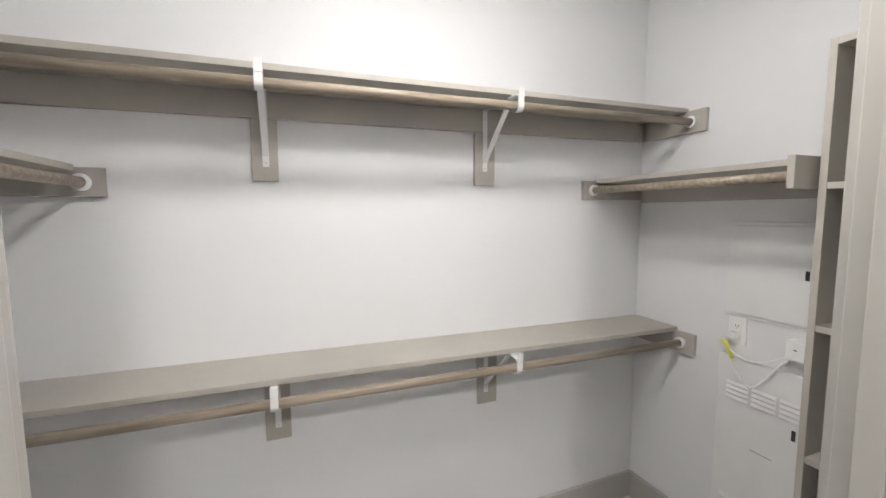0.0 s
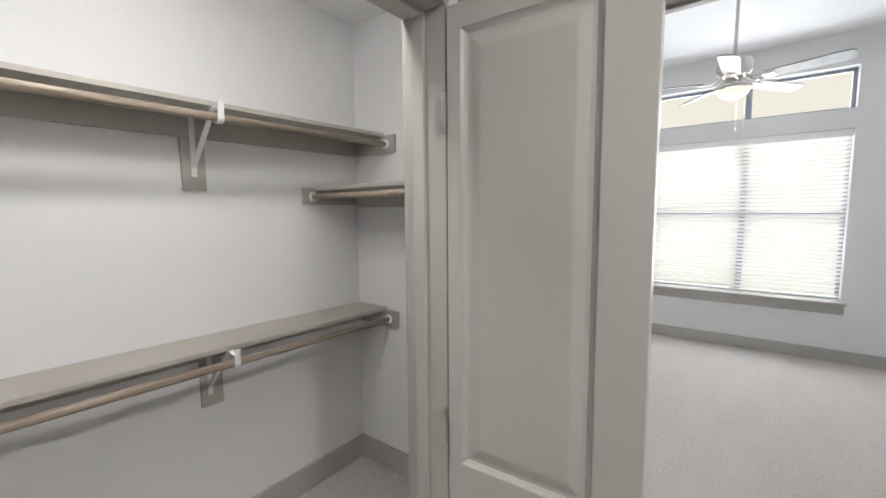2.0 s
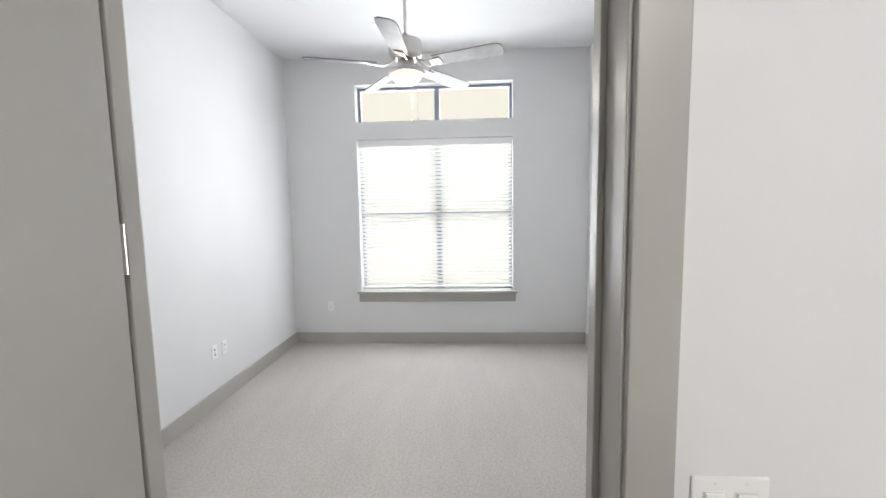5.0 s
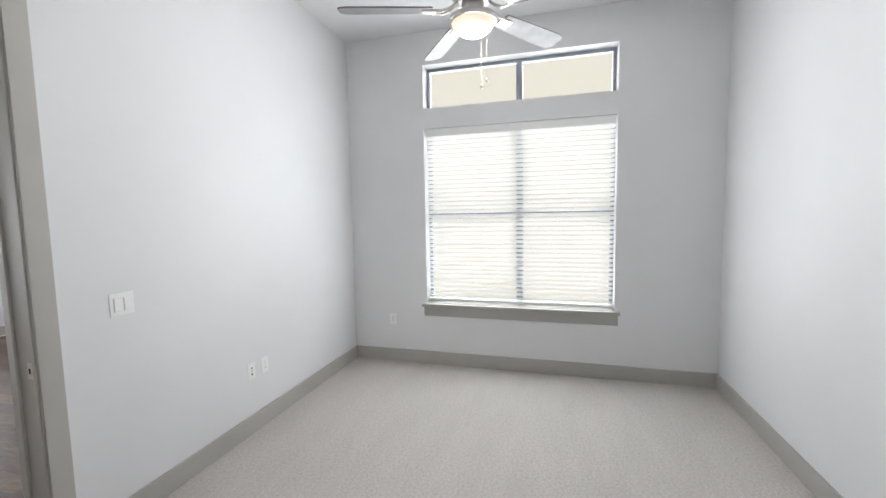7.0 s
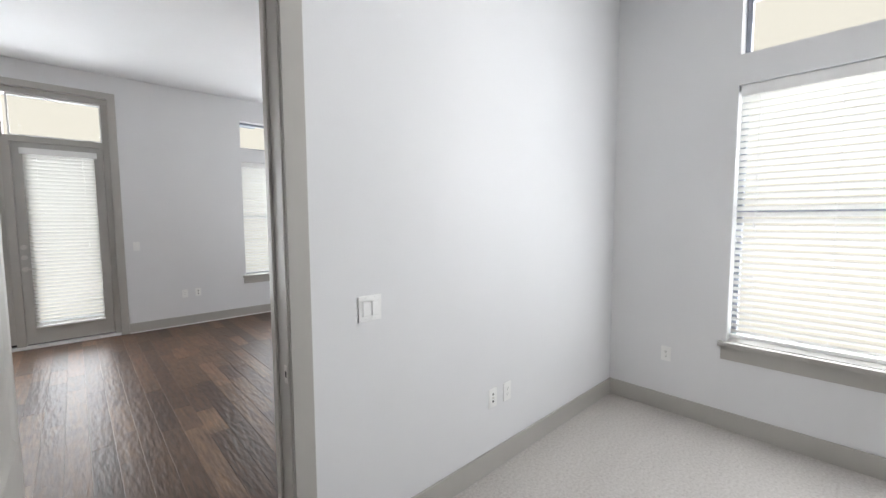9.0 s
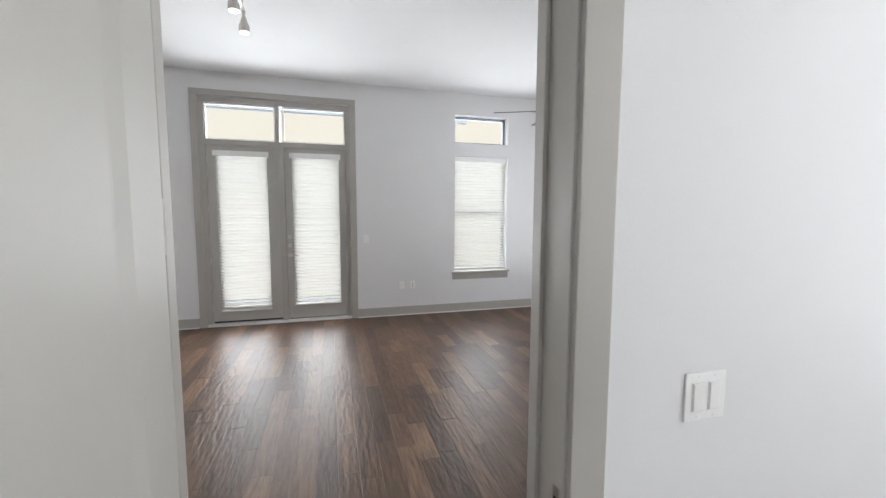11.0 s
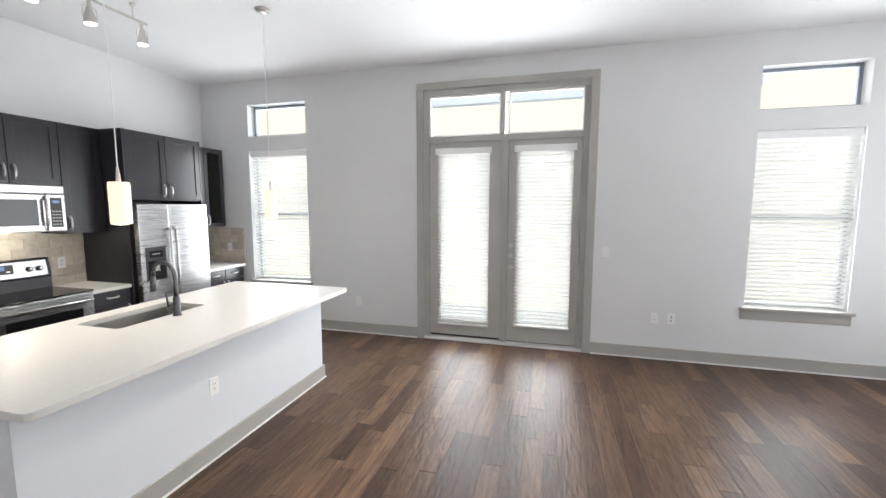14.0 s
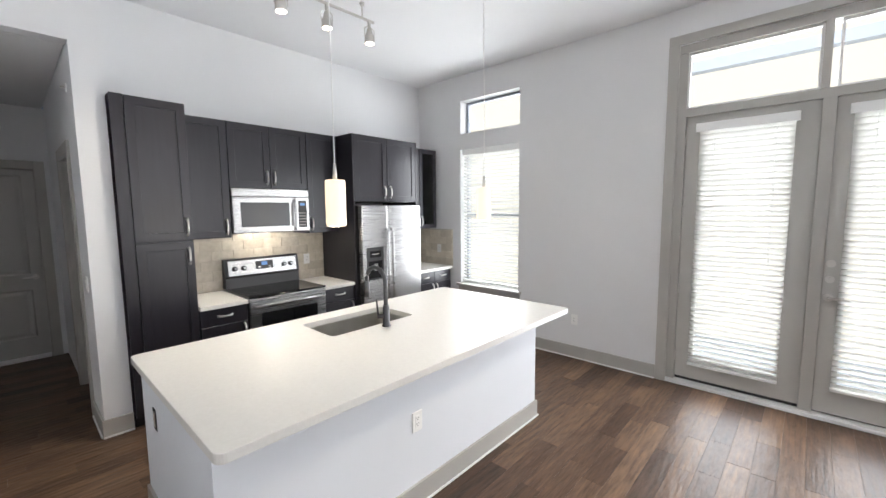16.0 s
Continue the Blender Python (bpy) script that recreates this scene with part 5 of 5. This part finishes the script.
part("slab", bm, M_QUARTZ, top)
sk = thing("kitchen_sink", (-0.44, 4.73, IT - 0.25), "stainless undermount sink set in the island", "sink")
bm = bmesh.new()
box(bm, SX0 - 0.012, SY0 - 0.012, IT - 0.25, SX1 + 0.012, SY1 + 0.012, IT - 0.041)
bm.faces.ensure_lookup_table()
up = [fc for fc in bm.faces if fc.normal.z > 0.9 or all(abs(v.co.z - (IT - 0.041)) < 1e-4 for v in fc.verts)]
bmesh.ops.delete(bm, geom=up, context="FACES")
edges = [e for e in bm.edges if len(e.link_faces) == 2]
bmesh.ops.bevel(bm, geom=edges, offset=0.03, segments=4, affect="EDGES", profile=0.5)
part("bowl", bm, M_SINK, sk, smooth=True)
part("drain", lathe([(0.05, 0.002), (0.045, 0.006), (0.03, 0.003)], -0.44, 4.73, IT - 0.25, 24), M_CHROME, sk)

fc = thing("kitchen_faucet", (-0.175, 4.755, IT), "graphite gooseneck pull-down kitchen faucet on the island", "faucet")
fx, fy = -0.175, 4.755
part("base_body", lathe([(0.03, 0.0), (0.03, 0.008), (0.024, 0.012), (0.023, 0.13), (0.017, 0.15)], fx, fy, IT, 24), M_FAUCET, fc, smooth=True)
neck = [(fx, fy, IT + 0.14), (fx, fy, IT + 0.29)]
for u in range(0, 181, 15):
    neck.append((fx - 0.105 + 0.105 * math.cos(radians(u)), fy, IT + 0.29 + 0.105 * math.sin(radians(u))))
part("gooseneck", tube(neck, 0.0145, 16), M_FAUCET, fc, smooth=True)
hx = fx - 0.21
part("spray_head", tube([(hx, fy, IT + 0.29), (hx - 0.002, fy, IT + 0.24), (hx - 0.006, fy, IT + 0.17)], [0.0155, 0.019, 0.021], 16), M_FAUCET, fc, smooth=True)
bm = tube([(fx - 0.01, fy - 0.02, IT + 0.07), (fx - 0.02, fy - 0.055, IT + 0.075)], 0.016, 14)
tube([(fx - 0.02, fy - 0.05, IT + 0.075), (fx - 0.032, fy - 0.055, IT + 0.19)], [0.008, 0.005], 10, bm)
part("lever", bm, M_FAUCET, fc, smooth=True)


# ---------------------------------------------------------------- pendants and track lights
def pendant(x, y):
    p = thing("pendant_light", (x, y, CEIL), "lit opal glass cylinder pendant on a white cord", "pendant light", "island pendants")
    part("canopy", lathe([(0.01, -0.03), (0.055, -0.022), (0.06, 0.0)], x, y, CEIL, 24), M_NICKEL, p, smooth=True)
    part("cord", tube([(x, y, 1.9), (x + 0.004, y, 2.4), (x - 0.003, y, 2.9), (x, y, CEIL - 0.02)], 0.0035, 8), M_WHITE, p)
    part("stem", lathe([(0.013, 0.0), (0.011, 0.05), (0.006, 0.09)], x, y, 1.818, 14), M_NICKEL, p, smooth=True)
    sh = part("glass_shade", lathe([(0.03, 0.0), (0.05, 0.003), (0.055, 0.012), (0.055, 0.248), (0.05, 0.256), (0.02, 0.258)], x, y, 1.562, 28), M_OPAL, p, "lit opal glass cylinder", True)
    part("thumb_screw", tube([(x, y + 0.054, 1.8), (x, y + 0.066, 1.8)], 0.004, 8), M_NICKEL, sh)
    bulb("pendant_bulb", x, y, 1.53, 2.2, 0.045)


pendant(-0.015, 4.29)
pendant(0.03, 5.587)


def track(x, y0, y1, heads, label, aims):
    t = thing("track_light", (x, (y0 + y1) / 2, CEIL), label, "track light", "track lights")
    top = CEIL - 0.115
    part("rail", cube(x - 0.009, y0, top - 0.018, x + 0.009, y1, top, bevel=0.002), M_NICKEL, t, "brushed nickel rail")
    for y in (y0 + 0.12, y1 - 0.12):
        part("standoff", tube([(x, y, top), (x, y, CEIL - 0.02)], 0.006, 10), M_NICKEL, t)
        part("standoff_cap", lathe([(0.018, -0.022), (0.022, -0.008), (0.022, 0.0)], x, y, CEIL, 16), M_NICKEL, t)
    for y, (ax, ay, watts) in zip(heads, aims):
        b = top - 0.018
        s = part("adapter", lathe([(0.012, -0.045), (0.014, -0.02), (0.014, 0.0)], x, y, b, 14), M_NICKEL, t)
        part("yoke", tube([(x, y - 0.05, b - 0.13), (x, y - 0.05, b - 0.06), (x, y - 0.02, b - 0.042), (x, y + 0.02, b - 0.042), (x, y + 0.05, b - 0.06), (x, y + 0.05, b - 0.13)], 0.0035, 8), M_NICKEL, s)
        h = part("lamp_head", lathe([(0.04, -0.175), (0.042, -0.165), (0.042, -0.12), (0.03, -0.1), (0.02, -0.06), (0.012, -0.045)], x, y, b, 22), M_NICKEL, t, "nickel lamp head", True)
        part("lamp_face", lathe([(0.005, -0.181), (0.036, -0.178), (0.037, -0.174)], x, y, b, 22), M_LAMP, h, "lit lamp face")
        sp = new("track_spot", bpy.data.lights.new("track_spot", "SPOT"))
        sp.data.energy, sp.data.color, sp.data.spot_size, sp.data.spot_blend, sp.data.shadow_soft_size = watts, WARM, radians(95), 0.8, 0.03
        sp.matrix_world = look((x, y, b - 0.19), (x + ax, y + ay, 0))


track(-0.96, 4.2, 5.33, (4.5, 4.87, 5.28), "brushed nickel ceiling track with lit lamp heads", ((-0.45, -1.3, 70), (0.01, 0, 36), (0.01, 0, 36)))
track(1.95, 4.1, 5.14, (4.3, 4.7, 5.08), "brushed nickel ceiling track with lit lamp heads", ((0.01, 0, 40), (0.01, 0, 40), (0.01, 0, 40)))
# lamp under the microwave
bulb("cooktop_bulb", -2.1, 4.82, 1.41, 3.5, 0.03)

# sprinkler on the hall wall
sp = thing("sprinkler_head", (-2.1, 3.42, 2.55), "small white sidewall sprinkler head", "sprinkler")
part("escutcheon", tube([(-2.1, 3.42, 2.55), (-2.1, 3.412, 2.55)], 0.03, 18), M_WHITE, sp)
part("deflector", tube([(-2.1, 3.412, 2.55), (-2.1, 3.385, 2.55)], 0.008, 10), M_NICKEL, sp)

# ---------------------------------------------------------------- wall tiles
splash = thing("backsplash", (KX, 4.8, CT), "beige stone subway tile backsplash behind the worktops", "backsplash", kind="structure")
TW, TH = 0.2, 0.098
tile_meshes = {}


def tile_piece(w, h, axis):
    key = (round(w, 3), round(h, 3), axis)
    if key not in tile_meshes:
        bm = cube(0, 0.001, 0.001, 0.009, w - 0.001, h - 0.001) if axis == "x" else cube(0.001, -0.009, 0.001, w - 0.001, 0, h - 0.001)
        top_e = [e for e in bm.edges]
        bmesh.ops.bevel(bm, geom=top_e, offset=0.0012, segments=1, affect="EDGES")
        me = bpy.data.meshes.new("tile")
        bm.to_mesh(me)
        bm.free()
        me.materials.append(M_TILE)
        tile_meshes[key] = me
    return tile_meshes[key]


def tile_field(axis, face, a0, a1, z0, z1):
    if axis == "x":
        part("grout_bed", cube(face, a0, z0, face + 0.005, a1, z1), M_GROUT, splash)
    else:
        part("grout_bed", cube(a0, face - 0.005, z0, a1, face, z1), M_GROUT, splash)
    row, z = 0, z0
    while z < z1 - 0.02:
        h = min(TH, z1 - z)
        a = a0 - (TW / 2 if row % 2 else 0)
        while a < a1 - 0.004:
            p, q = max(a, a0), min(a + TW, a1)
            if q - p > 0.008:
                o = new("tile", tile_piece(q - p, h, axis))
                o.parent = splash
                o.location = Vector((face + 0.002, p, z) if axis == "x" else (p, face - 0.002, z)) - splash.location
            a += TW
        z += TH
        row += 1


tile_field("x", KX, 4.064, 5.572, CT + 0.001, 1.438)
tile_field("x", KX, 6.512, 7.19, CT + 0.001, 1.388)
tile_field("y", NY, KX + 0.011, -1.7, CT + 0.001, 1.375)
wall_plate("outlet", "x", KX + 0.011, -1, 5.35, 1.1)
wall_plate("outlet", "y", NY - 0.011, 1, -1.95, 1.1)

# ---------------------------------------------------------------- wood floor, board by board
wood = thing("floor_wood", (2, 4.6, 0), "dark brown hand-scraped hardwood plank floor", "floor", kind="structure")
PW = 0.127
plank_meshes = {}


def plank_mesh(length):
    key = round(length, 2)
    if key not in plank_meshes:
        bm = cube(-PW / 2 + 0.0003, -key / 2 + 0.0003, -0.029, PW / 2 - 0.0003, key / 2 - 0.0003, 0.0)
        es = [e for e in bm.edges if all(v.co.z > -0.001 for v in e.verts)]
        bmesh.ops.bevel(bm, geom=es, offset=0.0006, segments=1, affect="EDGES")
        me = bpy.data.meshes.new("plank")
        bm.to_mesh(me)
        bm.free()
        me.materials.append(M_PLANK)
        plank_meshes[key] = me
    return plank_meshes[key]


rnd = random.Random(7)
rest = bmesh.new()
count = 0
x = -5.5
while x < LX:
    y0, y1 = (2.08, 3.59) if x < KX - 0.01 else (2.21 if x < 1.9 else 2.02, NY)
    y = y0 - rnd.uniform(0.0, 1.0)
    while y < y1:
        L = rnd.choice((0.45, 0.6, 0.75, 0.9, 1.05, 1.2))
        p, q = max(y, y0), min(y + L, y1)
        if q - p > 0.03 and x + PW < LX + 0.1:
            near = -0.4 < x < 5.4 and p > 2.0
            if near and count < 300:
                o = new("plank", plank_mesh(q - p))
                o.parent = wood
                o.location = Vector((x + PW / 2, (p + q) / 2, rnd.uniform(-0.0006, 0.0004))) - wood.location
                count += 1
            else:
                box(rest, x + 0.0004, p + 0.0004, -0.029, x + PW - 0.0004, q - 0.0004, rnd.uniform(-0.0006, 0.0004))
        y += L
    x += PW
rest_ob = part("plank_field", rest, M_PLANK, wood)
tagged(rest_ob, kind="stuff")
